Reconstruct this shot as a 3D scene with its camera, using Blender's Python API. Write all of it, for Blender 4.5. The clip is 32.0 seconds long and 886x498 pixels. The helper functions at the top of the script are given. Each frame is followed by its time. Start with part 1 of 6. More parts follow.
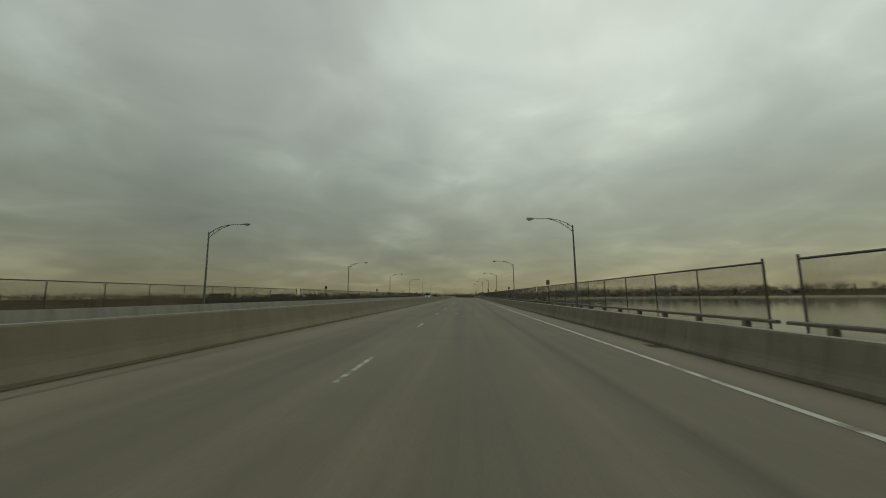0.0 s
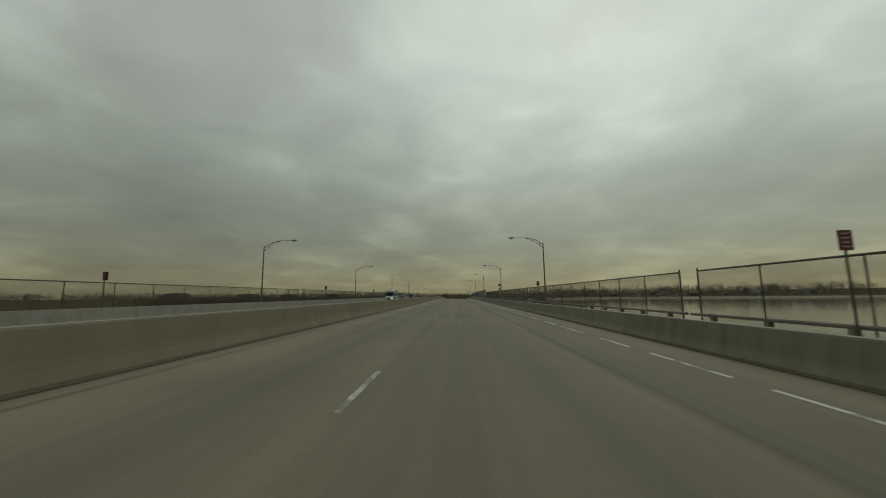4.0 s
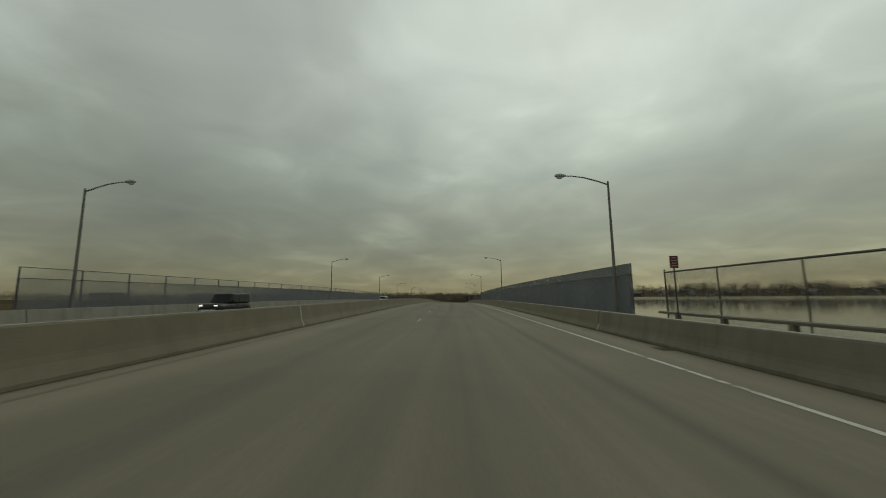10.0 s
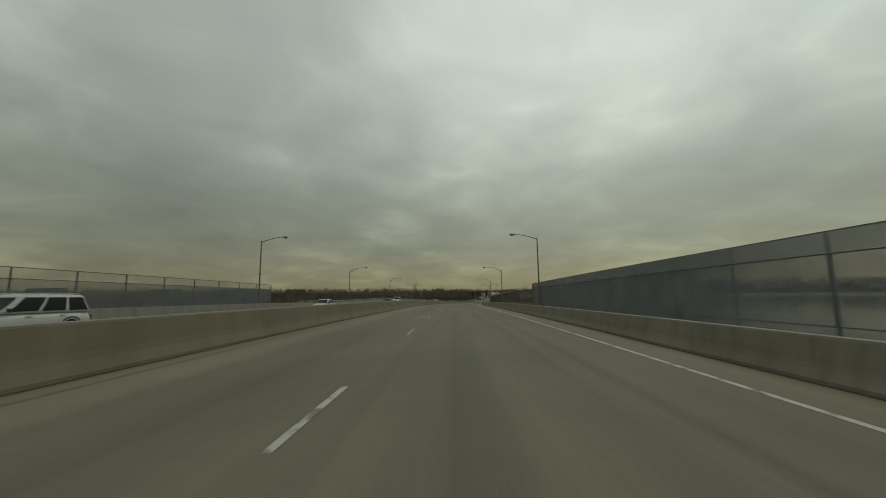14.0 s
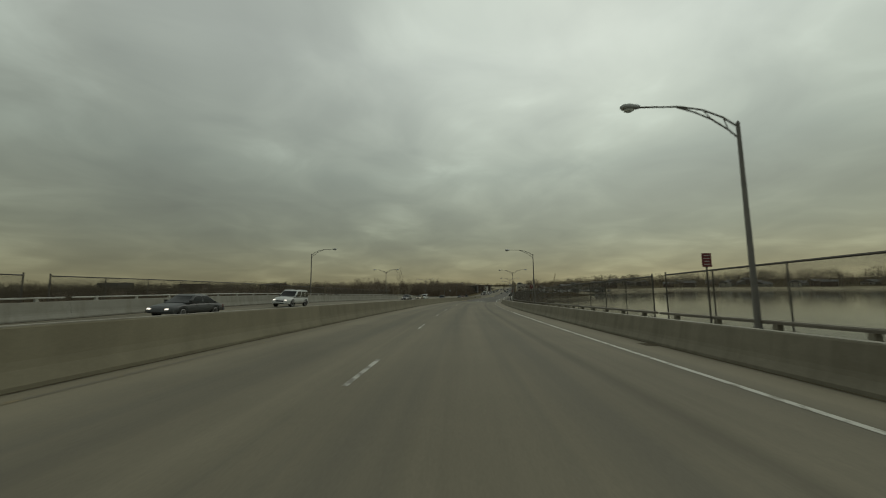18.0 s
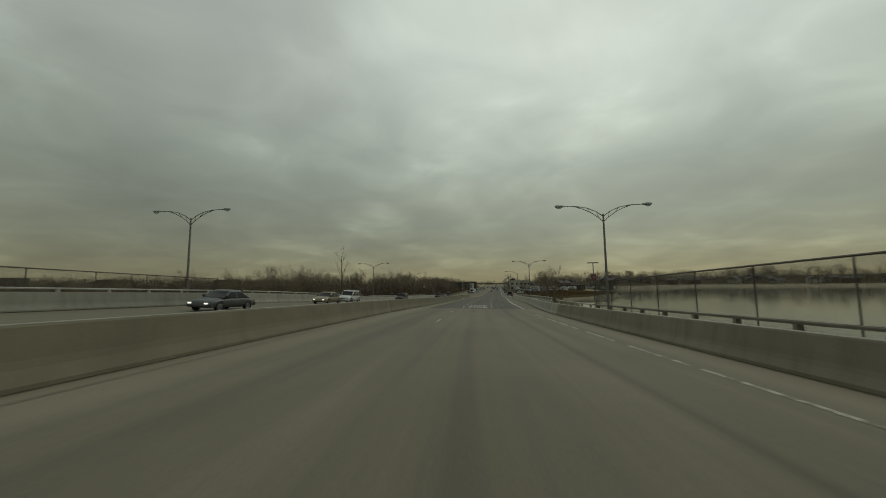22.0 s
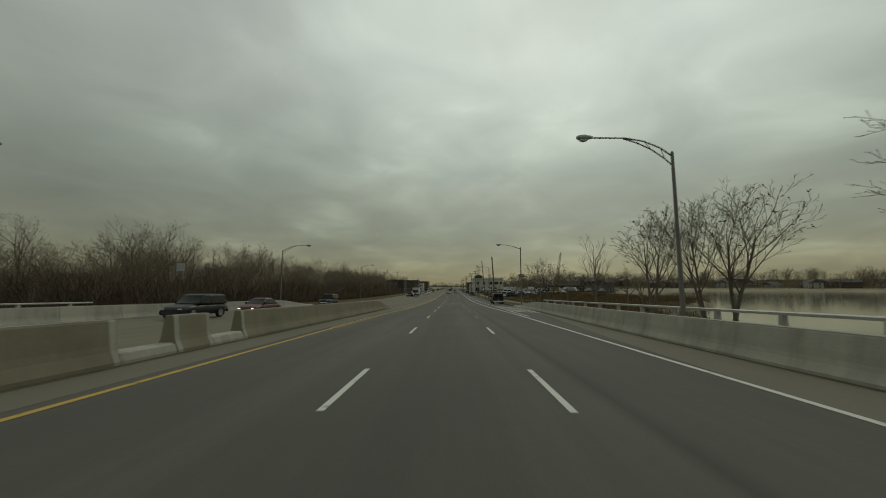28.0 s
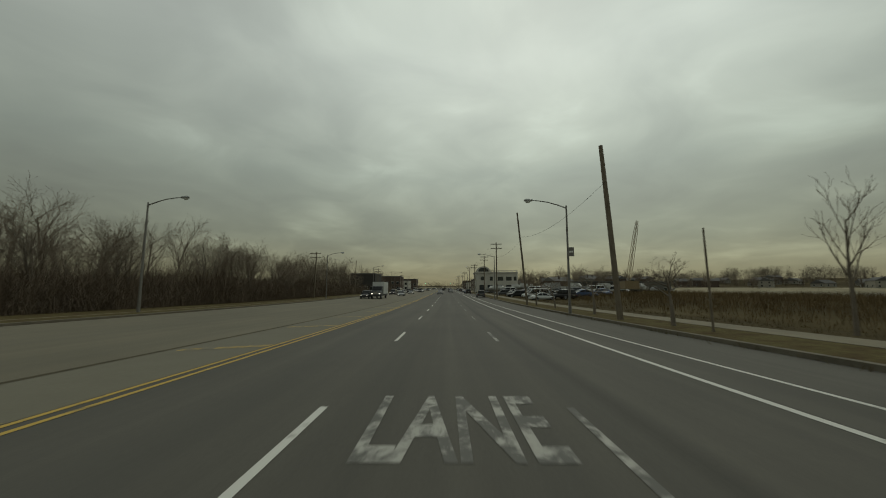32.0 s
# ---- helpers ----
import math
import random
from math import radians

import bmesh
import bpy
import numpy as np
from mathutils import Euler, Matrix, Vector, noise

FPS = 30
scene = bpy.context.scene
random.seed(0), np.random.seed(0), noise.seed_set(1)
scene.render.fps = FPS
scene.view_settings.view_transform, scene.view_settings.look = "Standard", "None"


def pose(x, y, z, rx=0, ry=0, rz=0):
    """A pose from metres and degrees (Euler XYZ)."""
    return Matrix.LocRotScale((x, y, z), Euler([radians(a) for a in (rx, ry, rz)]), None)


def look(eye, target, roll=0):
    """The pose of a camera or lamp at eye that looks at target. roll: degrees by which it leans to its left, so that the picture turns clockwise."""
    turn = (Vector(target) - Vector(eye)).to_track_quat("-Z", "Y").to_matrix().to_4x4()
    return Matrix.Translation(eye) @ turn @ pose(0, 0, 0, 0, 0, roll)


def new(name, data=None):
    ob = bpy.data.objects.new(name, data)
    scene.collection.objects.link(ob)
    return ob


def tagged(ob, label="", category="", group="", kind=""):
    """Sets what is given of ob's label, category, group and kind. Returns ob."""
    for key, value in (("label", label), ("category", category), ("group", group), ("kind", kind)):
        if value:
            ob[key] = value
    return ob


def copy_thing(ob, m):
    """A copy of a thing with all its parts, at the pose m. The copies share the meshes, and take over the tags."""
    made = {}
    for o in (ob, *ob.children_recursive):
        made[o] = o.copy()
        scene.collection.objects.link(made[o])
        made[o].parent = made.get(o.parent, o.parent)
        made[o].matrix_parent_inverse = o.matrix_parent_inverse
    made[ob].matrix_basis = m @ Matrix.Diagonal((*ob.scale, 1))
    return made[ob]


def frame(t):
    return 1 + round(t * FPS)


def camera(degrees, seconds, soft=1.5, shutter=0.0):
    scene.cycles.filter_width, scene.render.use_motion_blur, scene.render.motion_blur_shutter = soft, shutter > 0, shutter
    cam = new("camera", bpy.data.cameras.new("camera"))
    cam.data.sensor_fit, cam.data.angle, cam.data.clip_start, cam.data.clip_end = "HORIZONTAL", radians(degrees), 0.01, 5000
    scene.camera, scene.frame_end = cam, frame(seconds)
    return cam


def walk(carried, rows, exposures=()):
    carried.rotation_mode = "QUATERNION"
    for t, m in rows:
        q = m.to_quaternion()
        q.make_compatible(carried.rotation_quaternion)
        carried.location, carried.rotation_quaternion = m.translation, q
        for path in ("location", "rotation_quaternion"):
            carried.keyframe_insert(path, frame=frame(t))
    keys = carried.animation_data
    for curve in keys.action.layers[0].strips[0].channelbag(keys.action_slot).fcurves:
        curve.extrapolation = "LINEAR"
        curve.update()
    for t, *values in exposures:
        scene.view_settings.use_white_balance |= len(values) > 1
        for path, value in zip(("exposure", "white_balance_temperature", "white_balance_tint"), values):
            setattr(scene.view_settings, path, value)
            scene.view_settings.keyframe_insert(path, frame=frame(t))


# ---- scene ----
# ---- the road's line: distance s along it, x to the right, z above the deck ----
BEND = [(-20, .012), (20, .044), (60, .025), (100, -.007), (140, -.076), (180, -.1), (220, -.036), (260, -.035),
        (300, .196), (340, .66), (380, 1.332), (420, 1.298), (460, .659), (500, .229), (540, .062), (580, .02), (620, 0)]
GRADE = [(-400, 0), (215, 0), (340, -.030), (420, -.030), (460, -.024), (560, -.024), (640, 0), (3000, 0)]
STEP = 2.0
S_AX = np.arange(-400, 3000, STEP)
_c = np.interp(S_AX, [b[0] for b in BEND], [b[1] for b in BEND], left=0, right=0) * 1e-3
_g = np.interp(S_AX, [b[0] for b in GRADE], [b[1] for b in GRADE])
PSI = np.concatenate([[0], np.cumsum((_c[1:] + _c[:-1]) / 2 * STEP)])
_m = (PSI[1:] + PSI[:-1]) / 2
CX = np.concatenate([[0], np.cumsum(np.sin(_m) * STEP)])
CY = np.concatenate([[0], np.cumsum(np.cos(_m) * STEP)])
CZ = np.concatenate([[0], np.cumsum((_g[1:] + _g[:-1]) / 2 * STEP)])
_o = int(round(400 / STEP))
CX, CY, CZ = CX - CX[_o], CY - CY[_o], CZ - CZ[_o]


def heading(s):
    return float(np.interp(s, S_AX, PSI))


def slope(s):
    return float(np.interp(s, S_AX, _g))


def ease(a, b, v):
    k = min(1.0, max(0.0, (v - a) / (b - a)))
    return k * k * (3 - 2 * k)


CROWN = -8.175


def camber(s, x):
    """Fall of the deck to both sides of the median; the far lanes bank up in the bend."""
    fall = 1 - ease(428, 465, s)
    if x > CROWN:
        return -.021 * min(x, 11.0) * fall
    bank = .85 * ease(322, 372, s) * (1 - ease(425, 495, s))
    z = .172 * fall + min(1.0, (CROWN - x) / 14.2) * (bank + .03)
    # the far walkway lies lower than its roadway
    return z - ease(22.8, 23.4, -x) * (.25 * fall + .35 * bank)


def P(s, x=0.0, z=0.0):
    """The place at s along the road, x to its right and z above it."""
    h = heading(s)
    z += camber(s, x)
    return Vector((float(np.interp(s, S_AX, CX)) + x * math.cos(h), float(np.interp(s, S_AX, CY)) - x * math.sin(h),
                   float(np.interp(s, S_AX, CZ)) + z))


def at_road(s, x, z=0.0, turn=0.0):
    """An upright pose at that place, facing along the road, turned by some degrees."""
    p = P(s, x, z)
    return pose(p.x, p.y, p.z, 0, 0, -math.degrees(heading(s)) + turn)


# ---- camera and its walk ----
EYE = 1.7
cam = camera(102.8, 32.0, soft=1.0, shutter=0.15)
# seconds, s, sideways, turn to the right of the road's line, nod, lean
DRIVE = [(0, 0.3, 0.10, -3.47, 0.04, 0.67), (1, 18.6, -0.26, -2.89, 0.02, 0.67), (2, 36.6, -0.45, -2.52, 0.07, 0.67),
         (3, 54.6, -0.68, -2.26, 0.05, 0.67), (4.5, 81.3, -0.70, -2.02, 0.02, 0.67), (6, 108.0, -0.70, -1.80, -0.01, 0.67),
         (7, 126.2, -0.65, -1.34, -0.03, 0.67), (8, 144.7, -0.42, -1.35, -0.02, 0.67), (9, 164.8, -0.22, -1.55, -0.10, 0.67),
         (10, 184.3, -0.28, -1.38, -0.03, 0.67), (11, 204.0, -0.32, -1.25, -0.12, 0.67), (12, 223.5, -0.34, -1.43, -0.07, 0.67),
         (13, 243.3, -0.36, -1.53, 0.02, 0.67), (14, 261.8, -0.42, -1.61, 0.02, 0.67), (15.5, 287.4, -0.42, -1.72, 0.02, 0.67),
         (17, 312.7, -0.39, -1.96, 0.04, 0.67), (18, 329.5, -0.30, -2.25, 0.10, 0.67), (19, 346.6, -0.30, -3.00, -0.08, 0.67),
         (20, 363.1, -0.25, -3.68, -0.09, 0.67), (21, 380.4, -0.27, -3.98, -0.08, 0.67), (22, 397.1, -0.36, -3.40, -0.05, 0.67),
         (23, 413.9, -0.34, -2.43, 0.05, 0.55), (24, 431.3, -0.10, -1.68, 0.00, 0.35), (25, 448.4, 0.02, -1.43, 0.03, 0.10),
         (26.5, 475.1, 0.14, -1.22, 0.02, 0.00), (28, 501.2, 0.22, -1.15, 0.02, 0.00), (29, 516.5, 0.18, -1.36, 0.02, 0.00),
         (30, 533.0, 0.18, -1.08, 0.00, 0.00), (31, 550.3, 0.12, -0.72, 0.00, 0.00), (32, 567.6, 0.30, -0.57, 0.00, 0.00)]
rows = []
for t, s, side, turn, nod, lean in DRIVE:
    p = P(s, side, EYE)
    rows.append((t, pose(p.x, p.y, p.z, 90 + 7.40 + nod + math.degrees(math.atan(slope(s))), lean, -math.degrees(heading(s)) - turn * 652 / 626)))
walk(cam, rows)

# ---- world: an overcast sky, with a pale yellow band at the horizon ----
world = bpy.data.worlds.new("world")
scene.world = world
world.use_nodes = True


class Nodes:
    def __init__(self, tree):
        self.t = tree
        tree.nodes.clear()

    def add(self, kind, **kw):
        n = self.t.nodes.new(kind)
        for k, v in kw.items():
            if k.startswith("i_"):
                n.inputs[k[2:].replace("_", " ")].default_value = v
            elif k == "operation":
                n.operation = v
            elif k == "uv_map":
                n.uv_map = v
            elif k == "sky_type":
                n.sky_type = v
            elif k == "sun_disc":
                n.sun_disc = v
            elif k == "sun_elevation":
                n.sun_elevation = v
            elif k == "sun_rotation":
                n.sun_rotation = v
        return n

    def link(self, a, b):
        self.t.links.new(a, b)

    def math(self, op, a, b=None, c=None, clamp=False):
        n = self.t.nodes.new("ShaderNodeMath")
        n.operation, n.use_clamp = op, clamp
        for i, v in enumerate((a, b, c)):
            if v is None:
                continue
            if isinstance(v, (int, float)):
                n.inputs[i].default_value = v
            else:
                self.link(v, n.inputs[i])
        return n.outputs[0]

    def mix(self, fac, a, b, blend="MIX"):
        n = self.t.nodes.new("ShaderNodeMix")
        n.data_type, n.blend_type = "RGBA", blend
        for sock, v in ((n.inputs["Factor"], fac), (n.inputs[6], a), (n.inputs[7], b)):
            if isinstance(v, (int, float)):
                sock.default_value = v
            elif isinstance(v, tuple):
                sock.default_value = (*v, 1)[:4]
            else:
                self.link(v, sock)
        return n.outputs[2]

    def noise(self, vec, scale, detail=4.0, rough=.55, dist=0.0):
        n = self.add("ShaderNodeTexNoise")
        n.inputs["Scale"].default_value, n.inputs["Detail"].default_value = scale, detail
        n.inputs["Roughness"].default_value, n.inputs["Distortion"].default_value = rough, dist
        if vec is not None:
            self.link(vec, n.inputs["Vector"])
        return n.outputs["Fac"]

    def ramp(self, fac, stops):
        n = self.add("ShaderNodeValToRGB")
        e = n.color_ramp.elements
        while len(e) < len(stops):
            e.new(.5)
        for el, (pos, col) in zip(e, stops):
            el.position = pos
            el.color = (*col, 1) if isinstance(col, tuple) else (col, col, col, 1)
        self.link(fac, n.inputs["Fac"])
        return n.outputs["Color"]


SUN_UP, SUN_TURN = radians(40), radians(24)
w = Nodes(world.node_tree)
co = w.add("ShaderNodeTexCoord")
sep = w.add("ShaderNodeSeparateXYZ")
w.link(co.outputs["Generated"], sep.inputs[0])
up = w.math("MAXIMUM", sep.outputs["Z"], 0.0)
low = w.math("ADD", up, .20)
flat = w.add("ShaderNodeCombineXYZ")
w.link(w.math("DIVIDE", sep.outputs["X"], low), flat.inputs[0])
w.link(w.math("DIVIDE", sep.outputs["Y"], low), flat.inputs[1])
big = w.noise(flat.outputs[0], .75, 3, .5, .4)
mid = w.noise(flat.outputs[0], 2.1, 5, .5, .5)
cloud = w.math("ADD", w.math("MULTIPLY", big, .62), w.math("MULTIPLY", mid, .38))
deck = w.ramp(cloud, [(.32, (.279, .305, .275)), (.46, (.328, .362, .322)), (.54, (.377, .415, .366)), (.66, (.505, .56, .496))])
glow = w.ramp(up, [(0, (.69, .58, .37)), (.05, (.69, .615, .43)), (.13, (.695, .675, .55)), (.30, (.88, .90, .845)), (.55, (1.28, 1.28, 1.28))])
col = w.mix(1.0, deck, glow, "MULTIPLY")
# the clouds are brightest towards the hidden sun, right of the road and high up
toward = w.add("ShaderNodeVectorMath", operation="DOT_PRODUCT")
w.link(co.outputs["Generated"], toward.inputs[0])
toward.inputs[1].default_value = Vector((.40, .68, .60)).normalized()
bright = w.ramp(toward.outputs["Value"], [(.35, .72), (.75, .92), (.97, 1.30), (1.0, 1.34)])
col = w.mix(1.0, col, bright, "MULTIPLY")
sky = w.add("ShaderNodeTexSky", sky_type="NISHITA", sun_disc=False, sun_elevation=SUN_UP, sun_rotation=SUN_TURN)
both = w.mix(.003, col, sky.outputs[0])
bg = w.add("ShaderNodeBackground", i_Strength=1.0)
w.link(both, bg.inputs["Color"])
out = w.add("ShaderNodeOutputWorld")
w.link(bg.outputs[0], out.inputs[0])

sun = new("sun", bpy.data.lights.new("sun", "SUN"))
sun.data.energy, sun.data.angle, sun.data.color = .25, radians(25), (1, .93, .80)
sun.matrix_world = look((math.sin(SUN_TURN) * math.cos(SUN_UP) * 50, math.cos(SUN_TURN) * math.cos(SUN_UP) * 50, math.sin(SUN_UP) * 50), (0, 0, 0))


# ---- materials ----
def material(name, base, rough=.8, metal=0.0, grain=None, stain=None, bump=.0, vary=0.0, coat=0.0, stretch=None, streak=None):
    """Procedural surface. grain, stain: (size in metres, how strongly the colour changes[, colour])."""
    m = bpy.data.materials.new(name)
    m.use_nodes = True
    n = Nodes(m.node_tree)
    b = n.add("ShaderNodeBsdfPrincipled", i_Roughness=rough, i_Metallic=metal)
    o = n.add("ShaderNodeOutputMaterial")
    n.link(b.outputs[0], o.inputs[0])
    b.inputs["Coat Weight"].default_value = coat
    if rough >= .93:
        b.inputs["Specular IOR Level"].default_value = .06
    geo = n.add("ShaderNodeNewGeometry")
    vec = geo.outputs["Position"]
    if stretch:
        mp = n.add("ShaderNodeMapping")
        mp.inputs["Scale"].default_value = stretch
        n.link(vec, mp.inputs["Vector"])
        vec = mp.outputs[0]
    c = n.mix(0.0, base, base)
    if stain:
        f = n.noise(vec, 1 / stain[0], 5, .62, .4)
        f = n.math("MULTIPLY", n.math("SUBTRACT", f, .42, clamp=True), 4 * stain[1], clamp=True)
        c = n.mix(f, c, stain[2] if len(stain) > 2 else tuple(v * .45 for v in base))
    if streak:
        mp = n.add("ShaderNodeMapping")
        mp.inputs["Scale"].default_value = (1, 1, .12)
        n.link(geo.outputs["Position"], mp.inputs["Vector"])
        f = n.noise(mp.outputs[0], 1 / streak[0], 5, .65, .2)
        f = n.math("MULTIPLY", n.math("SUBTRACT", f, .46, clamp=True), 5 * streak[1], clamp=True)
        c = n.mix(f, c, streak[2])
    if grain:
        f = n.noise(vec, 1 / grain[0], 3, .6)
        k = n.math("ADD", n.math("MULTIPLY", f, 2 * grain[1]), 1 - grain[1])
        c = n.mix(1.0, c, k, "MULTIPLY")
        if bump:
            bp = n.add("ShaderNodeBump", i_Strength=bump, i_Distance=.01)
            n.link(f, bp.inputs["Height"])
            n.link(bp.outputs[0], b.inputs["Normal"])
    if vary:
        r = n.add("ShaderNodeObjectInfo").outputs["Random"]
        c = n.mix(1.0, c, n.math("ADD", n.math("MULTIPLY", r, 2 * vary), 1 - vary), "MULTIPLY")
    n.link(c, b.inputs["Base Color"])
    return m


def road_material(name, base, dark, light, tracks=((2.9, .28, .28), (-.4, .8, .10), (-4.4, .9, .10), (3.9, .6, .07)), dust=()):
    """Paving with darker wheel paths and oil strip along the lanes, patches and fine grain; x across is held in a mesh attribute."""
    m = bpy.data.materials.new(name)
    m.use_nodes = True
    n = Nodes(m.node_tree)
    b = n.add("ShaderNodeBsdfPrincipled", i_Roughness=.85)
    o = n.add("ShaderNodeOutputMaterial")
    n.link(b.outputs[0], o.inputs[0])
    uv = n.add("ShaderNodeUVMap", uv_map="road")
    mp = n.add("ShaderNodeMapping")
    mp.inputs["Scale"].default_value = (.8, .02, 1)
    n.link(uv.outputs[0], mp.inputs["Vector"])
    streak = n.noise(mp.outputs[0], 1.1, 4, .6, .3)
    geo = n.add("ShaderNodeNewGeometry")
    blot = n.noise(geo.outputs["Position"], .16, 5, .6, .5)
    fine = n.noise(geo.outputs["Position"], 28, 3, .7)
    c = n.ramp(streak, [(.34, dark), (.52, base), (.68, light)])
    # oily strip and tyre-blackened seam along the lanes
    sx = n.add("ShaderNodeSeparateXYZ")
    n.link(uv.outputs[0], sx.inputs[0])
    for mid_x, half, deep in tracks:
        away = n.math("ABSOLUTE", n.math("SUBTRACT", sx.outputs["X"], n.math("ADD", n.math("MULTIPLY", streak, .5), mid_x - .25)))
        c = n.mix(1.0, c, n.ramp(n.math("DIVIDE", away, half, clamp=True), [(0, 1 - deep), (1, 1.0)]), "MULTIPLY")
    for mid_x, half, how in dust:
        away = n.math("ABSOLUTE", n.math("SUBTRACT", sx.outputs["X"], n.math("ADD", n.math("MULTIPLY", blot, .9), mid_x - .45)))
        c = n.mix(n.ramp(n.math("DIVIDE", away, half, clamp=True), [(.35, how), (1, 0.0)]), c, tuple(v * 1.22 for v in light))
    k = n.math("ADD", n.math("MULTIPLY", blot, .5), .75)
    c = n.mix(1.0, c, k, "MULTIPLY")
    c = n.mix(1.0, c, n.math("ADD", n.math("MULTIPLY", fine, .6), .7), "MULTIPLY")
    n.link(c, b.inputs["Base Color"])
    bp = n.add("ShaderNodeBump", i_Strength=.25, i_Distance=.01)
    n.link(fine, bp.inputs["Height"])
    n.link(bp.outputs[0], b.inputs["Normal"])
    return m


def paint_material(name, base, under, wear):
    """Road paint worn through in specks and patches."""
    m = bpy.data.materials.new(name)
    m.use_nodes = True
    n = Nodes(m.node_tree)
    b = n.add("ShaderNodeBsdfPrincipled", i_Roughness=.75)
    o = n.add("ShaderNodeOutputMaterial")
    n.link(b.outputs[0], o.inputs[0])
    geo = n.add("ShaderNodeNewGeometry")
    f = n.noise(geo.outputs["Position"], 2.2, 6, .7, .5)
    f = n.ramp(f, [(wear - .06, 0.0), (wear + .06, 1.0)])
    n.link(n.mix(f, under, base), b.inputs["Base Color"])
    return m


CONCRETE_ROAD = road_material("concrete_paving", (.170, .150, .106), (.140, .126, .093), (.197, .174, .123), dust=((-7.0, 1.3, .75), (6.2, 1.0, .6)))
ASPHALT = road_material("asphalt", (.087, .080, .066), (.074, .069, .058), (.103, .095, .078))
BARRIER_COOL = material("grey_barrier_concrete", (.224, .203, .154), .9, 0, (.05, .14), (2.4, .45, (.15, .135, .10)), .3, .08, streak=(.55, .5, (.125, .108, .075)))
FAR_ROAD = road_material("grey_concrete_lanes", (.146, .128, .087), (.129, .114, .080), (.164, .144, .098))
BARRIER = material("barrier_concrete", (.222, .200, .138), .9, 0, (.05, .16), (1.6, .5, (.150, .133, .090)), .3, .06, streak=(.8, .30, (.145, .128, .084)))
OLD_CONCRETE = material("old_concrete", (.33, .33, .30), .9, 0, (.05, .15), (1.1, .4, (.20, .19, .16)), .3, .08)
CURB_DARK = material("gutter_dirt", (.112, .096, .066), .95, 0, (.06, .35), (.5, .5, (.05, .045, .035)), .4)
JOINT_WHITE = material("pale_joint_cover", (.40, .38, .31), .8, 0, (.05, .2))
GALV = material("galvanised_steel", (.30, .31, .31), .5, .6, (.08, .15), (.6, .2))
DARK_STEEL = material("weathered_steel", (.115, .105, .09), .6, .4, (.06, .2), (.5, .3))
WIRE = material("fence_wire", (.12, .105, .085), .7, .3)
JOINT_DARK = material("black_joint_seal", (.03, .028, .025), .9, 0, (.1, .3))
RAIL_PAINT = material("rusty_grey_rail", (.175, .155, .122), .6, .3, (.08, .15), (.5, .3))
LAMP_GREY = material("lamp_post_grey", (.205, .195, .178), .6, .3, (.1, .12), (.8, .25))
LAMP_HEAD = material("lamp_head_grey", (.42, .43, .42), .5, .3, (.1, .1))
LAMP_GLASS = material("lamp_lens", (.62, .64, .60), .25, 0)
WHITE_PAINT = paint_material("white_road_paint", (.62, .61, .56), (.2, .19, .16), .36)
WORN_PAINT = paint_material("worn_white_road_paint", (.52, .51, .46), (.21, .195, .165), .50)
FADED_PAINT = paint_material("nearly_gone_road_paint", (.40, .39, .35), (.115, .112, .10), .53)
YELLOW_PAINT = paint_material("yellow_road_paint", (.50, .33, .06), (.14, .12, .07), .36)
FADED_YELLOW = paint_material("faded_yellow_road_paint", (.34, .24, .07), (.15, .13, .09), .47)
SIGN_RED = material("red_sign_paint", (.145, .028, .03), .5, 0, (.05, .1))
SIGN_TEXT = material("faded_sign_lettering", (.42, .36, .34), .6)
SIGN_WHITE = material("white_sign_paint", (.65, .65, .62), .5)
SIGN_GREEN = material("green_sign_paint", (.10, .16, .11), .5)


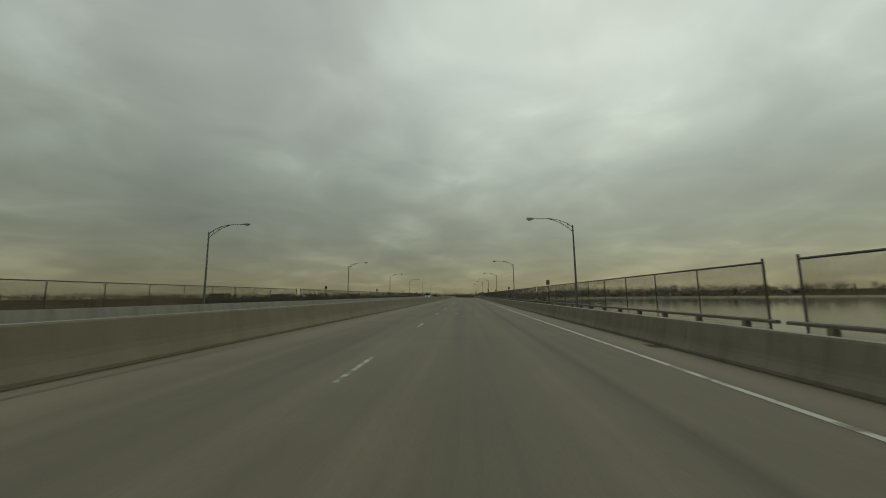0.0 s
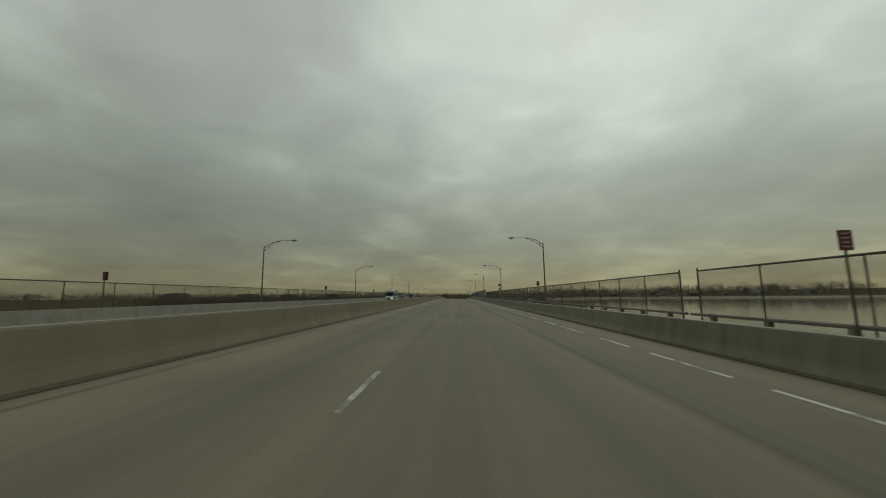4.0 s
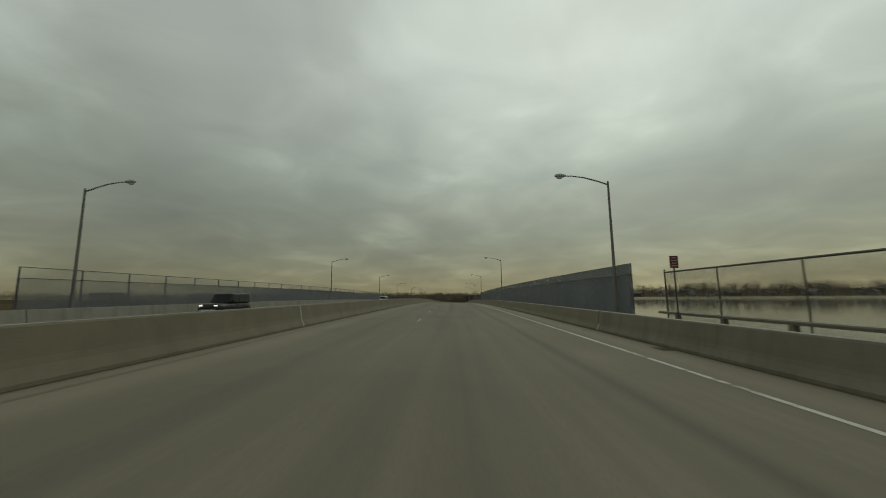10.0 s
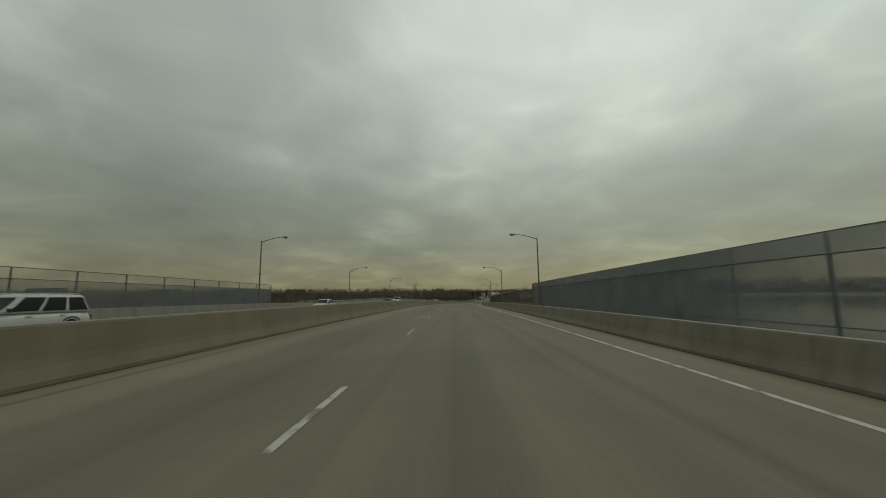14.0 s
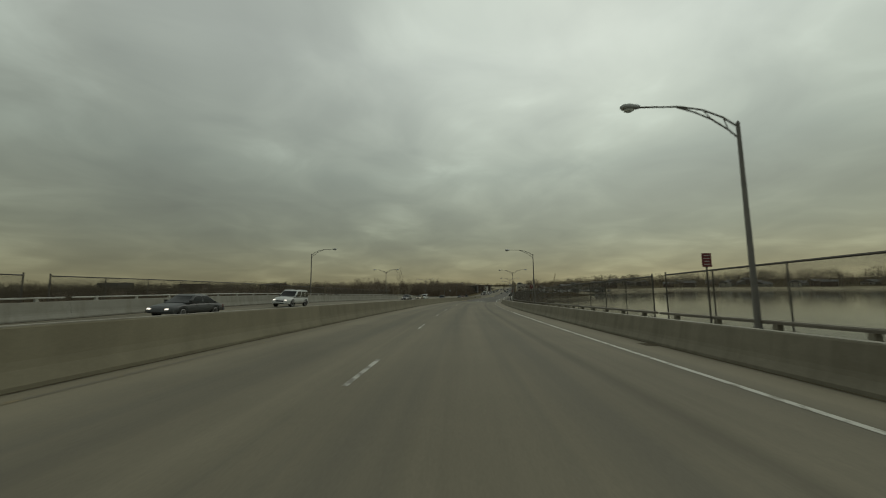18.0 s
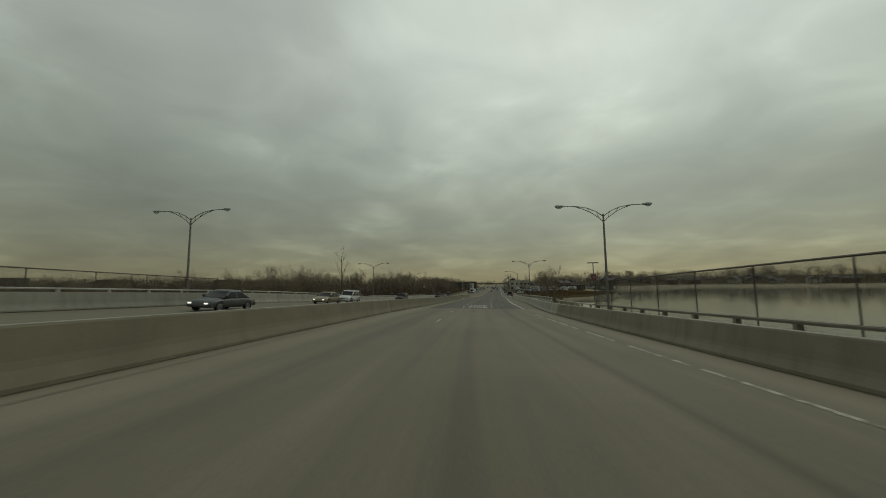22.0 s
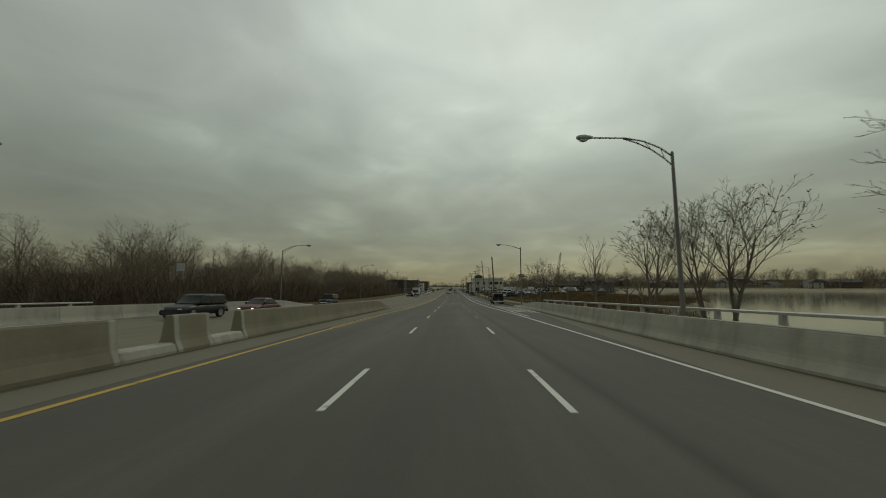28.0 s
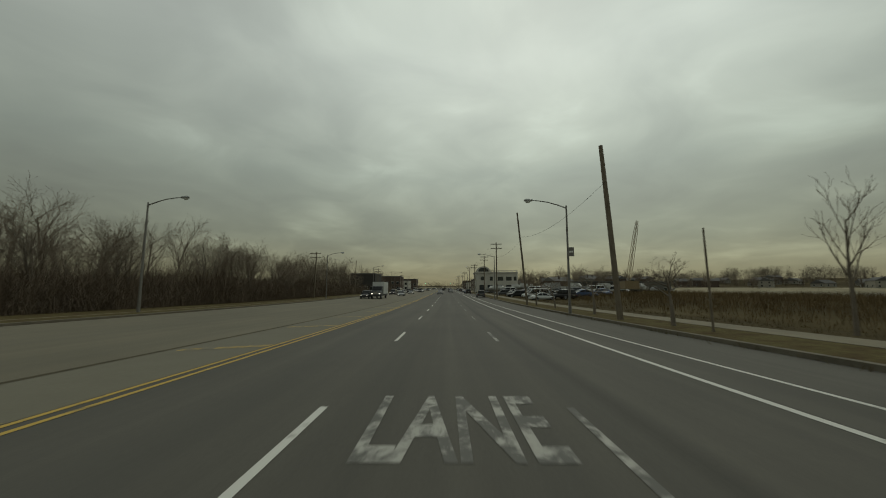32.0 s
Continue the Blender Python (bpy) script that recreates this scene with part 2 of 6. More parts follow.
# ---- meshes ----
class MB:
    """Gathers the corners and faces of one mesh."""

    def __init__(self):
        self.v, self.f, self.uv = [], [], []

    def quad(self, a, b, c, d):
        i = len(self.v)
        self.v += [a, b, c, d]
        self.f.append((i, i + 1, i + 2, i + 3))

    def box(self, x0, x1, y0, y1, z0, z1, m=None):
        i = len(self.v)
        c = [Vector((x, y, z)) for z in (z0, z1) for y in (y0, y1) for x in (x0, x1)]
        self.v += [m @ p for p in c] if m else c
        self.f += [tuple(i + k for k in q) for q in ((0, 2, 3, 1), (4, 5, 7, 6), (0, 1, 5, 4), (2, 6, 7, 3), (0, 4, 6, 2), (1, 3, 7, 5))]

    def tube(self, pts, radii, n=6, cap=True):
        """A round bar along the points."""
        pts = [Vector(p) for p in pts]
        if isinstance(radii, (int, float)):
            radii = [radii] * len(pts)
        i0 = len(self.v)
        for k, (p, r) in enumerate(zip(pts, radii)):
            d = (pts[min(k + 1, len(pts) - 1)] - pts[max(k - 1, 0)])
            d = d.normalized() if d.length > 1e-9 else Vector((0, 0, 1))
            a = d.orthogonal().normalized() if abs(d.z) > .95 else d.cross(Vector((0, 0, 1))).normalized()
            b = d.cross(a)
            for j in range(n):
                th = 2 * math.pi * j / n
                self.v.append(p + a * (r * math.cos(th)) + b * (r * math.sin(th)))
        for k in range(len(pts) - 1):
            for j in range(n):
                q = i0 + k * n
                self.f.append((q + j, q + (j + 1) % n, q + n + (j + 1) % n, q + n + j))
        if cap:
            self.f.append(tuple(i0 + j for j in reversed(range(n))))
            q = i0 + (len(pts) - 1) * n
            self.f.append(tuple(q + j for j in range(n)))

    def loft(self, rings, close=True, cap=True):
        """Joins rings of equally many points."""
        n, i0 = len(rings[0]), len(self.v)
        for r in rings:
            self.v += [Vector(p) for p in r]
        for k in range(len(rings) - 1):
            q = i0 + k * n
            for j in range(n if close else n - 1):
                j2 = (j + 1) % n
                self.f.append((q + j, q + j2, q + n + j2, q + n + j))
        if cap and close:
            self.f.append(tuple(i0 + j for j in reversed(range(n))))
            q = i0 + (len(rings) - 1) * n
            self.f.append(tuple(q + j for j in range(n)))

    def mesh(self, name, mat, smooth=False, origin=None):
        me = bpy.data.meshes.new(name)
        vs = [tuple(p - origin) for p in self.v] if origin is not None else [tuple(p) for p in self.v]
        me.from_pydata(vs, [], self.f)
        if mat:
            me.materials.append(mat)
        if smooth:
            me.shade_smooth()
        if self.uv:
            layer = me.uv_layers.new(name="road")
            idx = np.empty(len(me.loops), dtype=np.int32)
            me.loops.foreach_get("vertex_index", idx)
            layer.data.foreach_set("uv", np.array(self.uv, dtype=np.float32)[idx].ravel())
        me.update()
        return me


def part(name, mb, mat, parent, label="", smooth=False, origin=None, m=None):
    """Links a mesh (an MB or mesh data) as one object under a thing or part."""
    ob = new(name, mb.mesh(name, mat, smooth, origin) if isinstance(mb, MB) else mb)
    ob.parent = parent
    if m is not None:
        ob.matrix_basis = m
    return tagged(ob, label)


def thing(name, m, label, category, group="", kind="", data=None):
    ob = new(name, data)
    ob.matrix_basis = m
    return tagged(ob, label, category, group, kind)


def shift(v):
    return Matrix.Translation(v)


def strip(s0, s1, profile, step=4.0, close=False):
    """Sweeps a profile of (x, z) points along the road. Returns the MB, in world places."""
    mb = MB()
    first = step * (math.floor(s0 / step) + 1)
    n = max(0, int(math.ceil((s1 - first) / step - 1e-6)))
    rings = []
    # closer stations where the cross fall changes
    inner = {first + k * step for k in range(n)} | {424 + .5 * k for k in range(153) if s0 + .01 < 424 + .5 * k < s1 - .01}
    for s in [s0] + sorted(inner) + [s1]:
        prof = profile(s) if callable(profile) else profile
        rings.append([P(s, x, z) for x, z in prof])
        mb.uv += [(x, s) for x, z in prof]
    mb.loft(rings, close=close, cap=close)
    return mb


def swept(name, s0, s1, profile, mat, parent=None, step=4.0, close=True, label=""):
    """A swept bar or slab as an object with its own origin."""
    mb = strip(s0, s1, profile, step, close)
    o = P(s0, (profile(s0) if callable(profile) else profile)[0][0], 0)
    if parent is None:
        ob = new(name, mb.mesh(name, mat, origin=o))
        ob.matrix_basis = shift(o)
        return ob
    base = parent.matrix_basis.translation
    return part(name, mb, mat, parent, label, origin=base)
# ---- ground, water ----
SHORE = -9.6
ROAD_L, ROAD_R = -22.4, 6.95      # inner faces of the outer barriers
MED = CROWN                       # middle of the median barrier
LANE_L, LANE_R, EDGE_R, EDGE_L = -2.45, 1.45, 5.15, -6.6
BRIDGE_END, ASPHALT_FROM = 429.0, 439.0


def smooth01(a, b, v):
    t = min(1, max(0, (v - a) / (b - a)))
    return t * t * (3 - 2 * t)


def far_shore(d):
    """How far along y the opposite bank of the pond lies, d to the right of the road."""
    return 640 + .8 * (d - 30) if d < 250 else 816 - .5 * (d - 250)


def land(x, y):
    """Height of the ground at a place, by distance from the road's line."""
    s = float(np.interp(y, CY, S_AX))
    cx = float(np.interp(y, CY, CX))
    rz = float(np.interp(y, CY, CZ))
    d = x - cx
    wob = 14 * noise.noise((x * .011, y * .011, 3.1)) + 5 * noise.noise((x * .05, y * .05, 7.7))
    h = -3.0
    # embankment that carries the road ashore
    if d < -7:
        e = smooth01(418, 440, s) * smooth01(-44, -26, d)
    else:
        e = smooth01(418, 440, s) * (1 - smooth01(10.5, 18 + 12 * smooth01(545, 575, s), d))
    # left shore: woods and marsh
    left = smooth01(-10, 25, (y - 400 + wob) + .25 * (d + 30)) * smooth01(8, 30, -d)
    farleft = smooth01(0, 60, -d - 520 + wob * 3 + .25 * y)
    # right: a low bank by the road, the pond, the opposite bank, the yard ahead
    bank = smooth01(470, 505, s) * smooth01(8, 12, d) * (1 - smooth01(24, 34, d + wob * .4 - 42 * smooth01(548, 585, s))) * .70
    q = y - far_shore(d) + wob * 1.6
    right = smooth01(0, 34, q) * smooth01(8, 16, d + 8)
    rise = smooth01(45, 240, q) * smooth01(50, 220, d)
    hill = smooth01(40, 320, -d - 520 + .25 * y)
    lift = max(left * 5.2, farleft * 5.2 + 9 * hill, right * (3.6 + 2.2 * smooth01(40, 160, d) + (8.5 + 4 * smooth01(250, 520, d)) * rise), bank * 6.7)
    h = h + lift + .25 * noise.noise((x * .08, y * .08, 1.3)) * min(1, lift)
    z = SHORE + h
    road = rz - .35
    return z + (road - z) * e if e > 0 else z


def axis(lo, hi, fine_lo, fine_hi, fine, grow):
    a = list(np.arange(fine_lo, fine_hi, fine))
    v, st = fine_hi, fine
    while v < hi:
        a.append(v)
        st *= grow
        v += st
    a.append(hi)
    v, st = fine_lo, fine
    while v > lo:
        st *= grow
        v -= st
        a.insert(0, max(v, lo))
    return a


GX = axis(-4500, 4500, -60, 60, 2.0, 1.06)
GY = axis(-1500, 4900, 405, 680, 3.0, 1.05)
gm = MB()
for y in GY:
    for x in GX:
        gm.v.append(Vector((x, y, land(x, y))))
nx = len(GX)
for j in range(len(GY) - 1):
    for i in range(nx - 1):
        q = j * nx + i
        gm.f.append((q, q + 1, q + nx + 1, q + nx))
MARSH = bpy.data.materials.new("dry_winter_ground")
MARSH.use_nodes = True
n = Nodes(MARSH.node_tree)
b = n.add("ShaderNodeBsdfPrincipled", i_Roughness=.95)
b.inputs["Specular IOR Level"].default_value = .06
geo = n.add("ShaderNodeNewGeometry")
patch = n.noise(geo.outputs["Position"], .06, 5, .6, .4)
fine = n.noise(geo.outputs["Position"], 3.0, 4, .7)
grassy = n.ramp(patch, [(.38, (.055, .042, .020)), (.55, (.078, .060, .028)), (.66, (.105, .083, .042))])
sandy = n.ramp(patch, [(.35, (.25, .215, .145)), (.65, (.34, .30, .21))])
hgt = n.add("ShaderNodeSeparateXYZ")
n.link(geo.outputs["Position"], hgt.inputs[0])
edge = n.math("ADD", hgt.outputs["Z"], n.math("MULTIPLY", patch, 1.2))
east = n.math("MULTIPLY", n.math("SUBTRACT", hgt.outputs["X"], 70.0), .02, clamp=True)
edge = n.math("SUBTRACT", edge, n.math("MULTIPLY", east, 2.1))
beach = n.ramp(n.math("SUBTRACT", edge, SHORE + .95), [(.35, 1.0), (.65, 0.0)])
c = n.mix(beach, grassy, sandy)
c = n.mix(1.0, c, n.math("ADD", n.math("MULTIPLY", fine, .7), .65), "MULTIPLY")
n.link(c, b.inputs["Base Color"])
o = n.add("ShaderNodeOutputMaterial")
n.link(b.outputs[0], o.inputs[0])
ground = tagged(new("ground", gm.mesh("ground", MARSH, True)), "flat winter ground of dry brown grass and sand", "ground", kind="structure")

WATER = bpy.data.materials.new("bay_water")
WATER.use_nodes = True
n = Nodes(WATER.node_tree)
b = n.add("ShaderNodeBsdfPrincipled", i_Roughness=.07)
b.inputs["Base Color"].default_value = (.050, .054, .044, 1)
b.inputs["Specular IOR Level"].default_value = .36
geo = n.add("ShaderNodeNewGeometry")
rip = n.noise(geo.outputs["Position"], .9, 4, .6)
bp = n.add("ShaderNodeBump", i_Strength=.03, i_Distance=.2)
n.link(rip, bp.inputs["Height"])
n.link(bp.outputs[0], b.inputs["Normal"])
o = n.add("ShaderNodeOutputMaterial")
n.link(b.outputs[0], o.inputs[0])
wm = MB()
wm.quad(Vector((-4500, -1500, SHORE)), Vector((4500, -1500, SHORE)), Vector((4500, 1600, SHORE)), Vector((-4500, 1600, SHORE)))
tagged(new("water", wm.mesh("water", WATER)), "calm grey bay water reflecting the cloudy sky", "water", kind="structure")

# ---- roadway ----
END = 1500
deck = swept("bridge_deck", -80, BRIDGE_END + 2, [(-25.3, -.02), (-25.3, -1.1), (11.2, -1.1), (11.2, -.02)], OLD_CONCRETE)
tagged(deck, "thick concrete bridge deck slab over the bay", "bridge deck", kind="structure")
bridge_road = swept("road", -80, ASPHALT_FROM, [(ROAD_L - .3, 0), (-15, 0.02), (MED, 0), (-1, .0), (ROAD_R + .3, 0)], CONCRETE_ROAD, close=False)
tagged(bridge_road, "worn tan concrete roadway of a bridge with dark wheel paths", "road", kind="structure")
shore_road = swept("road", ASPHALT_FROM, END, [(-24.0, 0), (MED, 0), (-1, 0), (9.92, 0)], ASPHALT, close=False)
tagged(shore_road, "dark grey asphalt avenue with lane markings", "road", kind="structure")
far_lanes = swept("far_lanes", ASPHALT_FROM, END, lambda s: [(-22.6, .004), (-8.3, .004)], FAR_ROAD, shore_road, close=False, label="pale worn concrete of the opposite lanes")
for s in (51.9, 202.6, 429.5):
    swept("expansion_joint", s - .06, s + .06, [(ROAD_L, .006), (ROAD_R, .006)], JOINT_DARK, bridge_road, close=False, label="dark steel expansion joint across the deck")


def line(road, name, s0, s1, x, width, mat, label="", z=.006, step=4.0):
    return swept(name, s0, s1, [(x - width / 2, z), (x + width / 2, z)], mat, road, step=step, close=False, label=label)


THIN_PAINT = paint_material("thin_worn_edge_paint", (.42, .40, .34), (.175, .155, .112), .50)
EDGE_PAINT = paint_material("edge_line_paint", (.55, .54, .48), (.19, .17, .13), .44)
for a, b in ((-60, 61), (196, 371)):
    line(bridge_road, "edge_line", a, b, EDGE_R, .16, EDGE_PAINT, "long worn white edge line")
for k in range(42):
    s = 62.5 + 4.5 * k if k < 30 else 373 + 4.8 * (k - 30)
    line(bridge_road, "edge_dash", s, s + (3.1 if k < 16 else 3.7) + .7 * math.sin(k * 2.3), EDGE_R, .14, EDGE_PAINT if k < 30 else THIN_PAINT)
line(bridge_road, "edge_line", -60, ASPHALT_FROM, EDGE_L - .6, .14, paint_material("faint_yellow_paint", (.24, .19, .10), (.18, .16, .12), .58), "faint yellow edge line")


def edge_ashore(s):
    return 5.3 + .65 * smooth01(462, 500, s) - .55 * smooth01(528, 558, s)


swept("edge_line", ASPHALT_FROM, 900, lambda s: [(edge_ashore(s) - .075, .006), (edge_ashore(s) + .075, .006)], WHITE_PAINT, shore_road, close=False, label="long white edge line")
swept("edge_line", 530, 900, lambda s: [(edge_ashore(s) + .5 + .95 * smooth01(530, 560, s) - .06, .006), (edge_ashore(s) + .5 + .95 * smooth01(530, 560, s) + .06, .006)], WHITE_PAINT, shore_road, close=False, label="white line of the cycle lane")


def yellow(s):
    return -6.15 + .25 * smooth01(470, 505, s) + .62 * smooth01(525, 556, s)


swept("edge_line", ASPHALT_FROM, 520, lambda s: [(yellow(s) - .08, .006), (yellow(s) + .08, .006)], YELLOW_PAINT, shore_road, close=False, label="yellow edge line")
for x in (-.18, .12):
    swept("centre_line", 520, 1000, lambda s: [(yellow(s) + x - .055, .006), (yellow(s) + x + .055, .006)], YELLOW_PAINT, shore_road, close=False, label="double yellow line")
for k in range(44):
    s = -51.5 + 11.75 * k
    if s < ASPHALT_FROM - 4:
        if k % 9 != 3:
            line(bridge_road, "lane_dash", s, s + 2.8, LANE_L, .12, WORN_PAINT)
for k in range(36):
    s = 443.0 + 10.6 * k
    for x in (-2.05, 1.68):
        line(shore_road, "lane_dash", s, s + 3.0, x + .48 * smooth01(465, 530, s), .12, WHITE_PAINT if x < 0 or s < 525 else FADED_PAINT)
for k in range(16):
    s = 441 + 12.19 * k
    if s < 505:
        line(shore_road, "lane_dash", s, s + 3.0, -15.8, .13, WORN_PAINT, z=.010)
        line(shore_road, "lane_dash", s - 3, s, -12.2, .13, WORN_PAINT, z=.010)
# ---- barriers, railings, fences, walls along the bridge ----
FENCE_R, FENCE_L = 10.2, -24.8
JOINTS = [-25, 12.3, 51.9, 89.5, 126.6, 163.5, 202.6, 255, 310, 348.8, 389.2, 429.5]
JERSEY = [(-.30, 0), (-.30, .07), (-.25, .18), (-.205, .28), (-.175, .40), (-.155, .55), (-.11, .86), (-.09, .89), (.09, .89), (.11, .86), (.155, .55), (.175, .40), (.205, .28), (.25, .18), (.30, .07), (.30, 0)]


CAPPED = (51.9, 202.6, 429.5)


def barrier(s0, s1, x, prof, label, group, name="concrete_barrier", mat=BARRIER, caps=True, bend=None):
    caps = caps and s1 in CAPPED[:2]
    g0, g1 = (.03 if s0 in CAPPED else .004), (.03 if s1 in CAPPED else .004)
    t = thing(name, shift(P(s0, x)), label, "barrier", group)
    swept("body", s0 + g0, s1 - g1, [(x + a, z) for a, z in prof] if bend is None else (lambda s: [(x + bend(s) + a, z) for a, z in prof]), mat, t)
    top = max(z for a_, z in prof)
    xs_ = [a_ for a_, z in prof if z > top - .01]
    lo_, hi_ = min(xs_) - .006, max(xs_) + .006
    swept("coping", s0 + g0, s1 - g1, lambda s: [(x + (bend(s) if bend else 0) + a_, z) for a_, z in ((lo_, top - .012), (lo_, top + .012), (hi_, top + .012), (hi_, top - .012))], COPING, t, label="pale top edge")
    if caps:
        swept("joint_cover", s1 - .18, s1 - .03, [(x + (bend(s1) if bend else 0) + a * 1.06 - .006, z * 1.004) for a, z in prof], JOINT_WHITE, t, label="pale concrete joint edge")
    return t


# top edge of the barriers, coloured paler than their sides
COPING = material("pale_coping", (.33, .31, .26), .9, 0, (.06, .2), (1.2, .6, (.20, .18, .14)))
PALE_BARRIER = material("pale_outer_concrete", (.30, .29, .25), .9, 0, (.05, .14), (2.0, .45, (.21, .20, .165)), .3, .06, streak=(.6, .45, (.17, .16, .125)))
MEDIAN = [(a * 1.15, z * 1.22) for a, z in JERSEY]
PARAPET_R = [(0, 0), (0, .08), (.045, .17), (.09, .27), (.12, .38), (.145, .55), (.21, .89), (.23, .93), (.52, .93), (.52, 0)]
PARAPET_L = [(-a, z * 1.05) for a, z in PARAPET_R]
for a, b in zip(JOINTS[:-1], JOINTS[1:]):
    barrier(a, b, MED, MEDIAN, "long tan concrete median barrier section on the bridge", "median barriers")
    barrier(a, b, ROAD_R, PARAPET_R, "long tan concrete barrier section along the walkway" if 200 < a < 250 else "long grey concrete barrier section along the walkway", "outer barriers", mat=BARRIER if 200 < a < 250 else BARRIER_COOL)
    barrier(a, b, ROAD_L, PARAPET_L, "long concrete barrier section beside the far lanes", "far outer barriers", mat=PALE_BARRIER)
# thin dark brown strips on the road along each barrier foot
for x, sgn in ((ROAD_R, 1), (ROAD_L, -1), (MED - .33, -1), (MED + .33, 1)):
    x0, x1 = sorted((x - sgn * .02, x - sgn * .02 - (sgn * .13 if abs(x - MED) > 1 else -sgn * .13)))
    swept("gutter_dirt", -80, BRIDGE_END, [(x0, .008), (x1, .008)], CURB_DARK, bridge_road, close=False, label="dark strip along the barrier")


def mesh_wires(s0, s1, x, z0, z1, pitch, r):
    """Crossing slanted wires of a chain-link net, as thin three-sided bars."""
    mb = MB()
    h = z1 - z0
    n = int((s1 - s0 + h) / pitch)
    d = .0
    for k in range(n):
        a = s0 - h + k * pitch
        for up in (1, -1):
            lo, hi = (a, a + h)
            za, zb = (z0, z1) if up > 0 else (z1, z0)
            if lo < s0:
                za = za + (zb - za) * (s0 - lo) / h
                lo = s0
            if hi > s1:
                zb = zb - (zb - za) * (hi - s1) / (hi - lo) if hi - lo > 1e-6 else zb
                hi = s1
            if hi - lo < .05:
                continue
            p, q = P(lo, x, za), P(hi, x, zb)
            side = (P(lo, x + r, za) - p)
            i = len(mb.v)
            up_v = Vector((0, 0, r))
            mb.v += [p - up_v, p + up_v, p + side * 1.6, q - up_v, q + up_v, q + side * 1.6]
            mb.f += [(i, i + 1, i + 4, i + 3), (i + 1, i + 2, i + 5, i + 4), (i + 2, i, i + 3, i + 5)]
    return mb


def fence(s0, s1, x, z0=.46, z1=2.88, gap=3.4, label="rusty chain-link fence on the bridge walkway"):
    t = thing("chain_link_fence", shift(P(s0, x)), label, "fence", "bridge fences")
    o = t.matrix_basis.translation
    n = max(1, round((s1 - s0) / gap))
    for k in range(n + 1):
        s = s0 + (s1 - s0) * k / n
        mb = MB()
        top = z1 + (.14 if k in (0, n) else .02)
        mb.tube([P(s, x, .30), P(s, x, top)], .038 if k in (0, n) else .028, 6)
        part("post", mb, DARK_STEEL, t, origin=o)
    for z in (z1, z0):
        mb = MB()
        m = max(2, int((s1 - s0) / 4))
        mb.tube([P(s0 + (s1 - s0) * k / m, x, z) for k in range(m + 1)], .040 if z == z1 else .02, 6)
        part("rail", mb, DARK_STEEL, t, origin=o)
    part("wire_mesh", mesh_wires(s0, s1, x + .06, z0, z1, .085, .0046), WIRE, t, origin=o)
    return t


def railing(s0, s1, x, label="steel bridge railing with thick short posts", curb=True):
    t = thing("bridge_railing", shift(P(s0, x)), label, "railing", "bridge railings")
    o = t.matrix_basis.translation
    n = max(1, round((s1 - s0) / 2.7))
    if curb:
        swept("curb", s0, s1, [(x - .28, 0), (x - .28, .36), (x + .28, .36), (x + .28, 0)], BARRIER_COOL, t)
    for k in range(n):
        s = s0 + (s1 - s0) * (k + .5) / n
        mb = MB()
        m = at_road(s, x, .36)
        mb.loft([[m @ Vector(p) for p in ((-.10, -w, z), (.10, -w, z), (.10, w, z), (-.10, w, z))] for w, z in ((.15, 0), (.09, .25), (.08, .52))])
        part("post", mb, BARRIER_COOL, t, origin=o)
    swept("rail", s0, s1, [(x - .09, .88), (x - .09, .96), (x - .05, 1.0), (x + .05, 1.0), (x + .09, .96), (x + .09, .88)], RAIL_PAINT, t)
    return t


SCREEN_FRAME = material("screen_frame_steel", (.13, .14, .155), .55, .5, (.1, .15), (.8, .25))
SCREEN = bpy.data.materials.new("clear_screen_sheet")
SCREEN.use_nodes = True
n = Nodes(SCREEN.node_tree)
tr = n.add("ShaderNodeBsdfTransparent")
df = n.add("ShaderNodeBsdfPrincipled", i_Roughness=.35)
geo = n.add("ShaderNodeNewGeometry")
dirt = n.noise(geo.outputs["Position"], .7, 5, .65, .3)
n.link(n.ramp(dirt, [(.35, (.26, .275, .285)), (.65, (.36, .375, .385))]), df.inputs["Base Color"])
mx = n.add("ShaderNodeMixShader")
n.link(n.math("ADD", n.math("MULTIPLY", dirt, .26), .03), mx.inputs[0])
n.link(tr.outputs[0], mx.inputs[1])
n.link(df.outputs[0], mx.inputs[2])
o = n.add("ShaderNodeOutputMaterial")
n.link(mx.outputs[0], o.inputs[0])
TOP_SCREEN = SCREEN.copy()
TOP_SCREEN.name = "frosted_screen_sheet"
for nd in TOP_SCREEN.node_tree.nodes:
    if nd.type == "MATH" and nd.operation == "ADD":
        nd.inputs[1].default_value = .26
FIN = material("blue_grey_fin", (.225, .24, .265), .6, .2, (.3, .15), (2.5, .3))


